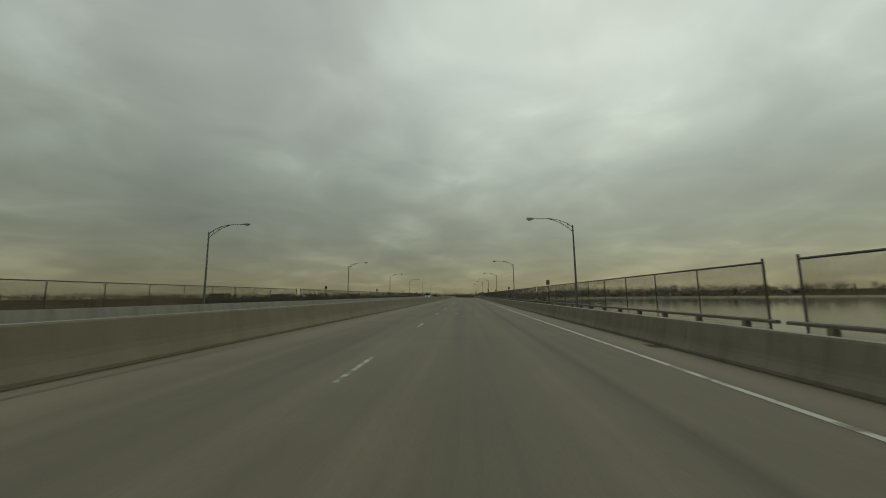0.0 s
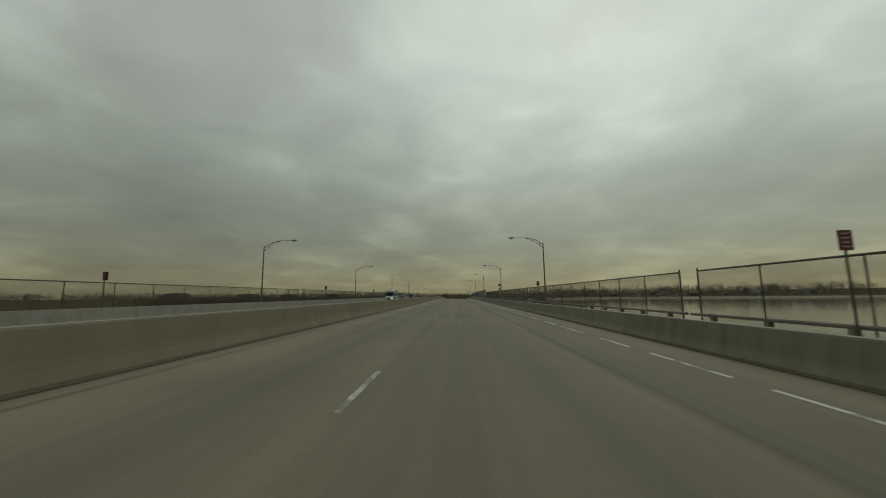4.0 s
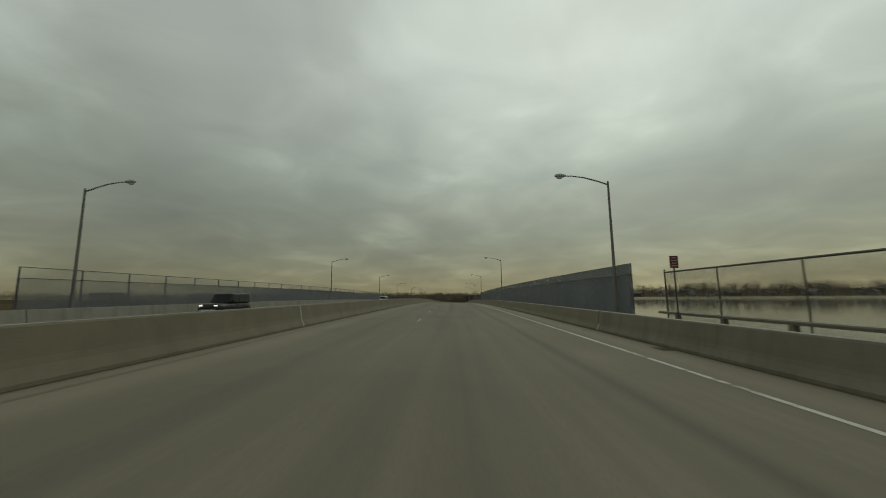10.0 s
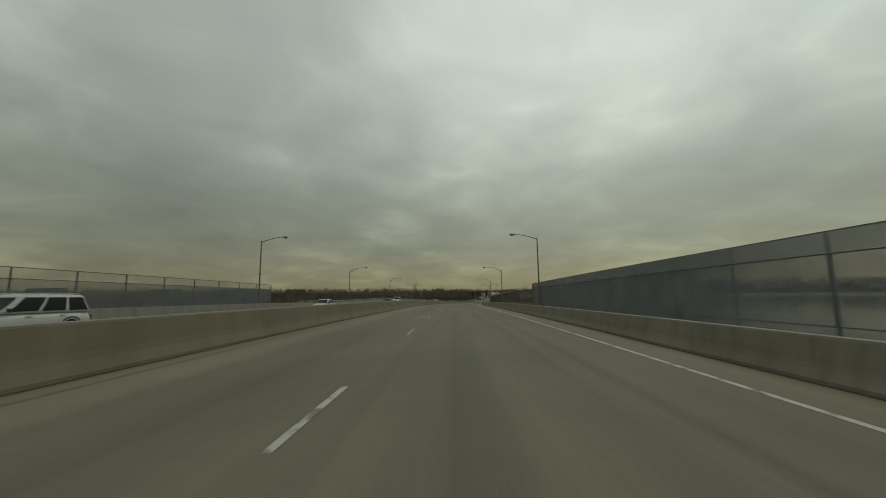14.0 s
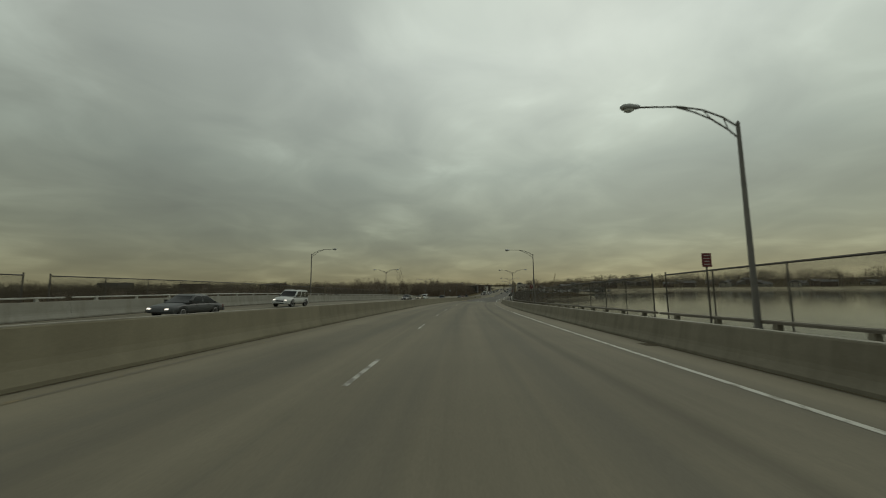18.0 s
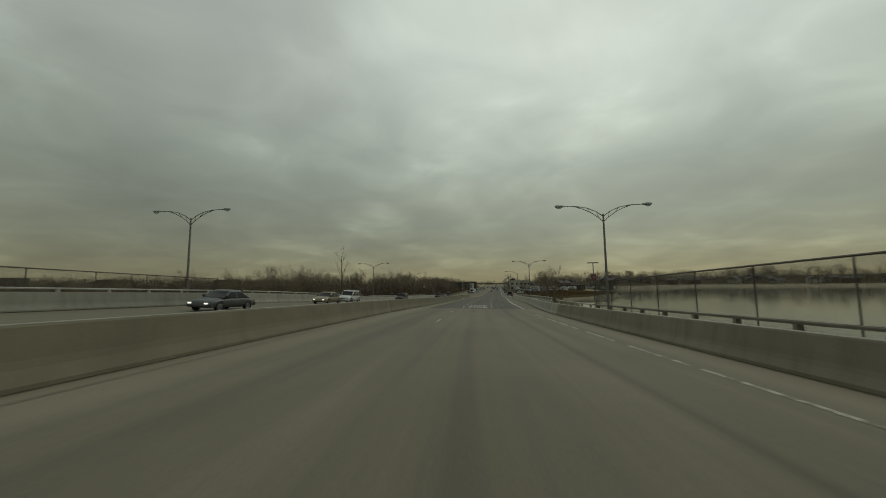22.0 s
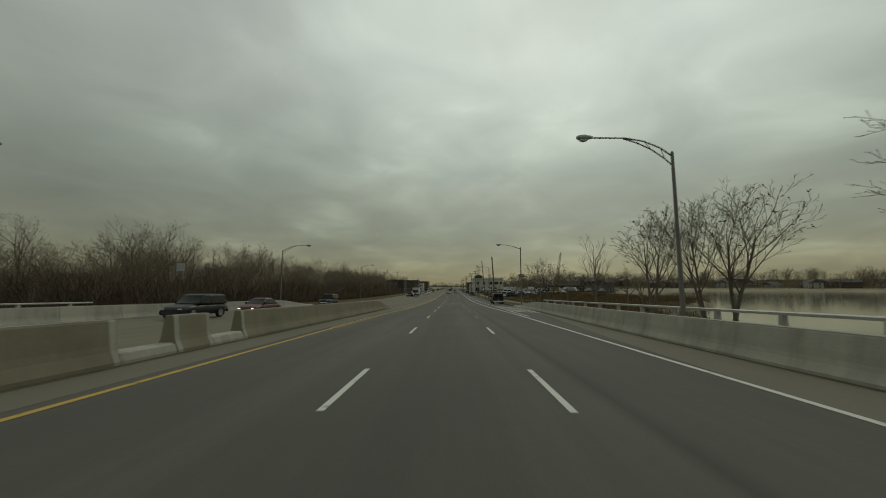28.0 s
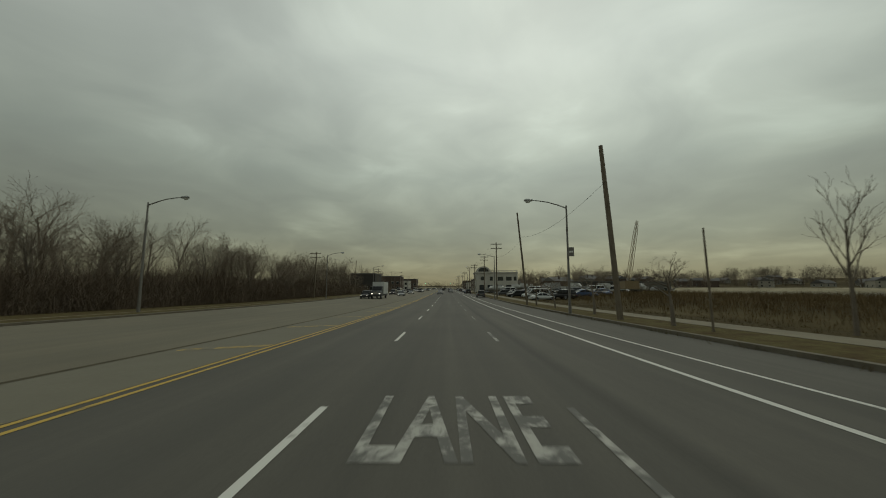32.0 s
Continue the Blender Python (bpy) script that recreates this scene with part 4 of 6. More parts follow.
def grow(out, p, d, length, r, level, st, rnd):
    """One limb and its side limbs. out: meshes for wood, twigs, tips. st: the kind's habit."""
    seg = st.get("seg", (5, 4, 3, 2, 1))[level]
    pts, radii, dirs = [p], [r], [d]
    for k in range(seg):
        d = d + Vector((rnd.gauss(0, 1), rnd.gauss(0, 1), rnd.gauss(0, .6))) * st["wob"] * (.5 if level == 0 else 1)
        d = (d + Vector((0, 0, st["rise"] * (1 if level else .3)))).normalized()
        p = p + d * (length / seg)
        pts.append(p)
        radii.append(max(.006, r * (1 - .72 * (k + 1) / seg)))
        dirs.append(d)
    (out[0] if level < 2 else out[1]).tube(pts, radii, (6, 4, 3, 3, 3)[level], cap=False)
    if level >= st["depth"]:
        if rnd.random() < st["pods"]:
            q = pts[-1]
            for k in range(3):
                c = q + Vector((rnd.gauss(0, .05), rnd.gauss(0, .05), rnd.gauss(0, .05)))
                a, e = Vector((rnd.gauss(0, .03), rnd.gauss(0, .03), .03)), Vector((rnd.gauss(0, .03), rnd.gauss(0, .03), -.03))
                out[2].quad(c, c + a, c + a + e, c + e)
        return
    n = st["n"][level]
    turn = rnd.uniform(0, 6.283)
    for k in range(n):
        f = st["from"][level] + (1 - st["from"][level]) * (k + rnd.uniform(.2, .9)) / n
        i = min(seg - 1, int(f * seg))
        q = pts[i].lerp(pts[i + 1], f * seg - i)
        ax = dirs[i + 1]
        u = ax.orthogonal().normalized()
        v = ax.cross(u)
        turn += 2.4 + rnd.uniform(-.5, .5)
        ang = st["angle"][level] * rnd.uniform(.75, 1.25)
        nd = ax * math.cos(ang) + (u * math.cos(turn) + v * math.sin(turn)) * math.sin(ang)
        if nd.z < -.1:
            nd.z *= -.3
        grow(out, q, nd.normalized(), length * st["ratio"][level] * rnd.uniform(.75, 1.15) * (1.12 - .45 * f), radii[i] * st["thin"], level + 1, st, rnd)


HABITS = {
    "upright": dict(wob=.08, rise=.07, depth=4, n=(10, 7, 4, 3), angle=(.62, .60, .65, .7), ratio=(.74, .55, .55, .55), thin=.48, pods=0, trunk=.50, r=.0125, stems=1),
    "pole": dict(wob=.05, rise=.12, depth=3, n=(9, 5, 3, 3), angle=(.55, .55, .6, .7), ratio=(.36, .52, .55, .5), thin=.42, pods=0, trunk=.80, r=.0105, stems=1),
    "bushy": dict(wob=.10, rise=.07, depth=4, n=(8, 7, 4, 3), angle=(.75, .70, .7, .8), ratio=(.66, .56, .55, .55), thin=.55, pods=0, trunk=.50, r=.0125, stems=2),
    "vase": dict(wob=.07, rise=.075, depth=4, n=(7, 6, 4, 3), angle=(.52, .58, .64, .7), ratio=(.78, .58, .55, .5), thin=.55, pods=.10, trunk=.44, r=.0125, stems=2),
    "slim": dict(wob=.05, rise=.13, depth=3, n=(8, 5, 3, 2), angle=(.55, .5, .6, .7), ratio=(.62, .5, .5, .5), thin=.55, pods=0, trunk=.52, r=.0105, stems=1),
    "street": dict(wob=.13, rise=.02, depth=4, n=(7, 5, 4, 3), angle=(1.0, .8, .8, .8), ratio=(.70, .58, .55, .5), thin=.60, pods=0, trunk=.48, r=.019, stems=1),
    "far": dict(wob=.10, rise=.08, depth=2, n=(15, 9, 0, 0), angle=(.80, .75, .7, .7), ratio=(.50, .50, .5, .5), thin=.55, pods=0, trunk=.62, r=.016, stems=1, seg=(4, 2, 1)),
    "back": dict(wob=.09, rise=.07, depth=3, n=(10, 8, 6, 0), angle=(.66, .62, .7, .7), ratio=(.66, .55, .5, .5), thin=.5, pods=0, trunk=.60, r=.011, stems=1, seg=(4, 3, 2, 1)),
    "spread": dict(wob=.09, rise=.05, depth=4, n=(7, 6, 4, 3), angle=(.80, .65, .7, .7), ratio=(.85, .56, .55, .5), thin=.58, pods=0, trunk=.44, r=.016, stems=1),
}
for h_ in HABITS.values():
    h_["from"] = (.34, .25, .2, .15)
HABITS["street"]["from"] = (.55, .25, .2, .15)
HABITS["far"]["from"] = (.14, .15, .2, .15)
HABITS["slim"]["from"] = (.38, .25, .2, .15)


def tree_kind(seed, habit, light=0):
    """A tree one metre tall per unit of scale nine, as trunk, crown and tip meshes."""
    st = dict(HABITS[habit])
    st["depth"] -= light
    rnd = random.Random(seed)
    out = (MB(), MB(), MB())
    for k in range(st["stems"]):
        lean = .30 if st["stems"] > 1 else .05
        d = Vector((rnd.uniform(-lean, lean), rnd.uniform(-lean, lean), 1)).normalized()
        o = Vector((rnd.uniform(-.25, .25), rnd.uniform(-.25, .25), 0)) if st["stems"] > 1 else Vector((0, 0, 0))
        grow(out, o, d, 9 * st["trunk"] * rnd.uniform(.85, 1.1), 9 * st["r"] * (.8 if st["stems"] > 1 else 1), 0, st, rnd)
    tall = max(v.z for mb in out for v in mb.v)
    for mb in out:
        mb.v = [Vector((v.x * 9 / tall, v.y * 9 / tall, v.z * 9 / tall - .25)) for v in mb.v]
    return (out[0].mesh("trunk", BARK), out[1].mesh("crown", TWIG)) + ((out[2].mesh("seed_pods", POD),) if out[2].v else ())


POD = material("dark_dry_pods", (.045, .033, .024), .95, 0, None, None, 0, .1)
KINDS = [tree_kind(3, "upright"), tree_kind(5, "upright"), tree_kind(8, "bushy"), tree_kind(13, "pole"), tree_kind(21, "pole"), tree_kind(34, "bushy"),
         tree_kind(41, "vase"), tree_kind(43, "vase"), tree_kind(47, "slim"), tree_kind(51, "street"), tree_kind(55, "street"), tree_kind(58, "spread"), tree_kind(63, "spread")]
LIGHT_KINDS = [tree_kind(71, "far", 0), tree_kind(72, "far", 0), tree_kind(73, "far", 0), tree_kind(74, "upright", 1), tree_kind(75, "back", 0), tree_kind(76, "back", 0)]


def tree(p, kind, k, label, group, spin=None):
    ang = rng.uniform(0, 360) if spin is None else spin
    t = thing("bare_tree", pose(p.x, p.y, p.z, 0, 0, ang) @ Matrix.Diagonal((k * rng.uniform(.9, 1.1), k * rng.uniform(.9, 1.1), k, 1)), label, "tree", group)
    part("trunk", KINDS[kind][0], None, t)
    part("crown", KINDS[kind][1], None, t)
    if len(KINDS[kind]) > 2:
        part("seed_pods", KINDS[kind][2], None, t, "small dark dry pods")
    return t


def on_ground(s, x):
    p = P(s, x)
    p.z = land(p.x, p.y)
    return p


# place, kind, height of the top above the road
for s, x, kind, top in ((512, 18.9, 11, 9.5), (536, 18.9, 6, 10.6), (530.5, 12.0, 8, 6.8), (531.2, 21.4, 7, 10.8), (531.6, 24.2, 6, 11.2), (557.2, 15.6, 7, 7.6), (564.6, 15.6, 7, 8.4),
                        (559.2, 18.9, 8, 6.2), (581.3, 15.7, 8, 6.5), (585.0, 11.2, 9, 3.8), (594.4, 11.3, 10, 3.9), (604, 11.3, 9, 3.6), (612, 11.4, 10, 3.4), (552, 27, 12, 6.5), (548, 23, 11, 5.5)):
    p = on_ground(s, x)
    road = P(s, x)
    if s > 552 and x < 17:
        p = P(s, x, .15)
    tree(p, kind, (road.z + top - p.z) / 8.75, "leafless tree with spreading grey-brown branches near the water" if x > 11.5 else "small leafless street tree in the grass verge", "trees by the water")
for s, x, k in ((503, -45, 2.05), (496, -54, 1.25), (508, -41, 1.3)):
    tree(on_ground(s, x), 3, k, "tall thin leafless tree standing above the thicket", "woods trees")
for k in range(160):
    s = rng.uniform(470, 700) if k < 148 else rng.uniform(700, 860)
    edge = -31 - 26 * (1 - smooth01(470, 560, s))
    x = edge - abs(rng.gauss(0, 11)) - 1.5
    tree(on_ground(s, x), rng.choice((0, 1, 1, 0, 2, 3, 0, 1, 5, 2)), rng.uniform(.90, 1.32) * (.90 - .04 * smooth01(520, 570, s)), "leafless tree of the roadside woods, grey-brown", "woods trees")


def joined_trees(name, label, spots, kinds=KINDS):
    """Many trees that nobody would count, as one mesh."""
    vs, fs, off = [], [], 0
    for p, kind, k in spots:
        m = pose(p.x, p.y, p.z, 0, 0, rng.uniform(0, 360)) @ Matrix.Diagonal((k, k, k, 1))
        r = np.array(m)
        for me in kinds[kind][:2]:
            co_ = np.empty(len(me.vertices) * 3)
            me.vertices.foreach_get("co", co_)
            co_ = co_.reshape(-1, 3) @ r[:3, :3].T + r[:3, 3]
            vs.append(co_)
            fs += [tuple(off + q for q in f.vertices) for f in me.polygons]
            off += len(co_)
    me = bpy.data.meshes.new(name)
    me.from_pydata(np.concatenate(vs).tolist(), [], fs)
    me.materials.append(TWIG)
    tagged(new(name, me), label, "woods", kind="stuff")


spots = []
for k in range(85):
    s = rng.uniform(490, 800)
    spots.append((on_ground(s, -38 - abs(rng.gauss(0, 10)) - 24 * (1 - smooth01(470, 560, s))), rng.choice((4, 5)), rng.uniform(1.05, 1.5)))
joined_trees("woods_interior", "crowded leafless trees deeper in the roadside woods", spots, LIGHT_KINDS)
spots = []
for k in range(75):
    s, x = rng.uniform(428, 545), -rng.uniform(52, 170)
    p = on_ground(s, x)
    if p.z > SHORE + .4:
        spots.append((p, rng.choice((4, 5)), rng.uniform(.62, .95) + .5 * smooth01(480, 540, s)))
joined_trees("marsh_trees", "leafless grey-brown trees of the marsh woods", spots, LIGHT_KINDS)


def thicket(name, spots, mat, label, n_range, h_range, lean=.35, width=.02, round_=.5):
    """Very many thin forked stems as one mesh."""
    mb = MB()
    for p, h0 in spots:
        for k in range(rng.randint(*n_range)):
            h = h0 * rng.uniform(*h_range)
            a = rng.uniform(0, 6.283)
            q = p + Vector((rng.gauss(0, round_), rng.gauss(0, round_), -.2))
            out_v = Vector((math.cos(a), math.sin(a), 0))
            side = Vector((-out_v.y, out_v.x, 0)) * width * rng.uniform(.5, 1.2)
            reach = h * rng.uniform(0, lean)
            mid = q + out_v * reach * .35 + Vector((0, 0, h * .5))
            i = len(mb.v)
            mb.v += [q - side, q + side, mid + side * .7, mid - side * .7,
                     q + out_v * reach + Vector((rng.gauss(0, .08) * h, rng.gauss(0, .08) * h, h)),
                     q + out_v * reach * 1.5 + Vector((rng.gauss(0, .12) * h, rng.gauss(0, .12) * h, h * rng.uniform(.7, .95)))]
            mb.f += [(i, i + 1, i + 2, i + 3), (i + 3, i + 2, i + 4), (i + 3, i + 2, i + 5)]
    return tagged(new(name, mb.mesh(name, mat)), label, "vegetation", kind="stuff")


spots = []
for k in range(7000):
    s = rng.uniform(445, 860) if k < 2600 else rng.uniform(520, 690)
    edge = -29.6 - 24 * (1 - smooth01(460, 555, s))
    back = abs(rng.gauss(0, 7))
    h = rng.uniform(1.5, 3.7) + min(2.6, back * .7) * rng.uniform(.3, 1)
    spots.append((on_ground(s, edge - back), h * (1 + .35 * noise.noise((s * .07, back * .1, 2.2)))))
thicket("thicket", spots, BRUSH, "dense dark leafless brush at the foot of the woods", (12, 16), (.3, 1.15), 1.0, .019, .9)
spots = []
for k in range(2300):
    x, y = -rng.uniform(35, 230), rng.uniform(412, 575)
    z = land(x, y)
    if z > SHORE + .35 and x < -35:
        spots.append((Vector((x, y, z)), rng.uniform(1.5, 5.4)))
thicket("marsh_brush", spots, BRUSH, "low dark brush of the marsh shore", (15, 19), (.4, 1.15), .9, .024, 1.5)
spots = []
for k in range(1500):
    s = rng.uniform(450, 860)
    edge = -29.6 - 24 * (1 - smooth01(460, 555, s))
    spots.append((on_ground(s, edge - rng.uniform(9, 36)), rng.uniform(3.0, 5.6)))
thicket("underbrush", spots, BRUSH, "dark tangled underbrush inside the woods", (14, 18), (.4, 1.15), .9, .03, 1.2)
spots = []
for k in range(5200):
    s, x = rng.uniform(541, 690), rng.uniform(17, 62)
    p = on_ground(s, x)
    if s > 552 and x < 26:
        p.z = max(p.z, P(s, x).z + (.1 if x < 17.5 else .1 - .13 * (x - 17.5)) - .1)
    if p.z > SHORE - .5:
        spots.append((p, rng.uniform(.9, 1.5) * (.30 + .70 * smooth01(17, 25, x))))
thicket("reeds", spots, REED, "stand of dry brown reeds by the pond", (9, 12), (.45, 1.1), .4, .024)
for nm, mt, lo, hi, num, tall, lab in (("grass_tufts", GRASS, 9.8, 12.2, 1500, .15, "short dry grass tufts along the kerb"), ("field_grass", FIELD, 14.3, 21, 2000, .27, "rough brown grass beside the footpath")):
    spots = [(P(s, x, .15 if x < 17 else .1 - .12 * (x - 17)), tall) for s, x in ((rng.uniform(556, 680), rng.uniform(lo, hi)) for k in range(num))]
    thicket(nm, spots, mt, lab, (9, 12), (.4, 1.6), .8, .012, .25)
spots = [(P(s, ROAD_R - .06 + ashore(s), 0), rng.uniform(.06, .22)) for s in (rng.uniform(436, 552) for k in range(170))]
thicket("barrier_weeds", spots, REED, "small dry weeds growing along the foot of the barrier", (3, 7), (.4, 1.3), .9, .008, .12)
spots = [(on_ground(s, x), rng.uniform(.4, 1.1)) for s, x in ((rng.uniform(430, 545), rng.uniform(11, 17)) for k in range(500))]
thicket("bank_weeds", spots, REED, "dry weeds on the bank below the railing", (7, 10), (.5, 1.2), .5, .014)


def far_clump(mb, p, h, w, n=84, fine=1.0):
    """A leafless crown seen from afar: stems and many small slanted sprays."""
    for k in range(3):
        i = len(mb.v)
        a = rng.uniform(0, 6.283)
        mb.v += [p - Vector((.10, 0, 0)), p + Vector((.10, 0, 0)), p + Vector((math.cos(a) * w * .4, math.sin(a) * w * .4, h * .75))]
        mb.f.append((i, i + 1, i + 2))
    for k in range(n):
        a, e, u = rng.uniform(0, 6.283), rng.random() ** .68, rng.betavariate(1.8, 1.6)
        r = w * e * math.sqrt(max(.05, 1 - (2 * u - 1.05) ** 2))
        out_v = Vector((math.cos(a), math.sin(a), 0))
        c = p + out_v * r + Vector((0, 0, h * u))
        b1 = rng.uniform(0, 6.283)
        side = Vector((math.cos(b1), math.sin(b1), rng.uniform(-.4, .4))) * w * rng.uniform(.014, .034) * fine
        rise = (Vector((rng.uniform(-.6, .6), rng.uniform(-.6, .6), rng.uniform(.3, 1))) + out_v * .6 * e) * h * rng.uniform(.05, .11) * (.5 + .5 * fine)
        i = len(mb.v)
        mb.v += [c - side - rise, c + side - rise * .6, c + rise]
        mb.f.append((i, i + 1, i + 2))


def far_band(name, label, pts, mat, hr=(5, 9), n=84, fine=1.0):
    mb = MB()
    for p in pts:
        h = rng.uniform(*hr)
        far_clump(mb, p, h, h * rng.uniform(.4, .65), n, fine)
    tagged(new(name, mb.mesh(name, mat)), label, "woods", kind="stuff")


FAR_WOOD = material("far_winter_woods", (.115, .096, .070), .95, 0, (3, .3))


def dry(x, y):
    return land(x, y) > SHORE + .35


def scatter(n, fx, fy):
    out = []
    for k in range(n):
        x, y = fx(), fy()
        if dry(x, y):
            out.append(Vector((x, y, land(x, y) - .3)))
    return out


far_band("far_woods", "distant line of leafless woods across the water",
         scatter(2100, lambda: rng.uniform(-1300, -330), lambda: rng.uniform(-300, 1500)), FAR_WOOD, (8, 15))
far_band("marsh_woods", "low dark woods along the marsh shore",
         [q for q in scatter(2600, lambda: rng.uniform(-420, -70), lambda: rng.uniform(415, 700)) if q.x < -190 or q.y > 570], FAR_WOOD, (7, 13), 190, .34)


def bank_spots(n, near, deep, lo=70, hi=1150):
    """Places on the opposite bank, so far behind its shoreline."""
    out = []
    while len(out) < n:
        x = rng.uniform(lo, hi)
        d = x - 20
        y = far_shore(d) + rng.uniform(near, deep)
        if dry(x, y):
            out.append(Vector((x, y, land(x, y) - .3)))
    return out


far_band("bank_trees", "scattered leafless trees on the opposite bank", bank_spots(400, 100, 420, 150), FAR_WOOD, (8, 19), 270, .75)
far_band("bank_hedge", "low brush along the opposite bank", bank_spots(620, 55, 260), FAR_WOOD, (2, 6))
far_band("bank_brush", "dark leafless brush along the pond's far shore", bank_spots(240, 34, 80), FAR_WOOD, (1.2, 3))
joined_trees("bank_grove", "leafless trees among the houses on the opposite bank",
             [(p, rng.choice((0, 1, 2)), rng.uniform(.9, 2.1)) for p in bank_spots(260, 50, 230, 90, 900)], LIGHT_KINDS)
far_band("inland_woods", "distant wooded skyline beyond the avenue",
         scatter(1300, lambda: rng.uniform(-700, 1300), lambda: rng.uniform(1250, 2400)), FAR_WOOD, (9, 17))
# ---- vehicles ----
def car_paint(name, base):
    return material(name, base, .34, .0, (.4, .08), (1.2, .12), 0, 0, .12)


PAINT = {k: car_paint("car_paint_" + k, v) for k, v in dict(white=(.58, .59, .58), silver=(.25, .255, .26), grey=(.085, .088, .09), black=(.022, .021, .021), red=(.24, .035, .03),
                                                           tan=(.26, .22, .15), blue=(.05, .08, .16), maroon=(.10, .03, .03), green=(.04, .07, .05)).items()}
for pm in PAINT.values():
    pm.node_tree.nodes["Principled BSDF"].inputs["Specular IOR Level"].default_value = .25
    pm.node_tree.nodes["Principled BSDF"].inputs["Coat Weight"].default_value = .04
GLASS = material("tinted_car_glass", (.010, .011, .012), .12, 0, (.6, .1))
GLASS.node_tree.nodes["Principled BSDF"].inputs["Specular IOR Level"].default_value = .28
TYRE = material("tyre_rubber", (.018, .018, .018), .85, 0, (.05, .2))
RIM = material("wheel_rim", (.33, .33, .34), .4, .7)
CHROME = material("bumper_chrome", (.45, .46, .47), .25, .9)
PLASTIC = material("black_trim", (.025, .025, .026), .6, 0, (.1, .15))
TAIL = material("red_tail_lens", (.11, .012, .010), .3)
PLATE = material("plate", (.26, .25, .19), .5)


def lit(name, col, power):
    m = bpy.data.materials.new(name)
    m.use_nodes = True
    n = Nodes(m.node_tree)
    e = n.add("ShaderNodeEmission", i_Strength=power)
    e.inputs["Color"].default_value = (*col, 1)
    n.link(e.outputs[0], n.add("ShaderNodeOutputMaterial").inputs[0])
    return m


HEADLIGHT = lit("lit_headlight", (1, .94, .78), 1.2)
LENS = material("clear_lamp_lens", (.55, .56, .55), .2)
SIGNAL_GREEN = lit("lit_green_signal", (.25, 1, .6), 3.0)

# half length, half width, bottom, [(y, belt height)], cabin [(y, z)] as rear foot, rear roof, front roof, front foot, roof height
SHAPES = {
    "sedan": (2.35, .90, .22, [(-2.35, .62), (-2.2, .86), (-1.3, .98), (.75, .95), (1.6, .84), (2.25, .68), (2.35, .50)], (-1.75, -.85, .35, 1.15), 1.44),
    "suv": (2.35, .94, .28, [(-2.35, .75), (-2.3, 1.05), (-1.2, 1.10), (.9, 1.08), (1.75, 1.00), (2.28, .82), (2.35, .60)], (-2.25, -2.0, .35, 1.05), 1.76),
    "hatch": (2.05, .86, .22, [(-2.05, .70), (-2.0, .95), (-1.0, .98), (.8, .95), (1.5, .84), (1.98, .66), (2.05, .5)], (-1.95, -1.45, .3, 1.15), 1.48),
    "boxy": (2.1, .90, .36, [(-2.1, .80), (-2.08, 1.10), (-1.2, 1.13), (.7, 1.13), (1.6, 1.08), (2.04, 1.00), (2.1, .66)], (-2.06, -1.98, .42, .72), 1.85),
    "van": (2.75, .99, .30, [(-2.75, .85), (-2.72, 1.12), (-1.2, 1.15), (1.55, 1.15), (2.1, 1.08), (2.65, .92), (2.75, .62)], (-2.70, -2.55, 1.05, 1.85), 2.08),
}


def wheel(parent, x, y, r, w=.20):
    mb = MB()
    s = 1 if x > 0 else -1
    mb.loft([[(x + s * dx, y + q * r * math.cos(a), r + q * r * math.sin(a)) for a in [2 * math.pi * j / 14 for j in range(14)]] for dx, q in ((-w, .9), (-w * .9, 1), (-.02, 1), (0, .93))])
    t = part("wheel", mb, TYRE, parent, "black tyre")
    mb = MB()
    mb.loft([[(x + s * dx, y + q * r * math.cos(a), r + q * r * math.sin(a)) for a in [2 * math.pi * j / 12 for j in range(12)]] for dx, q in ((0, .66), (.012, .60), (-.02, .25))])
    part("rim", mb, RIM, t)


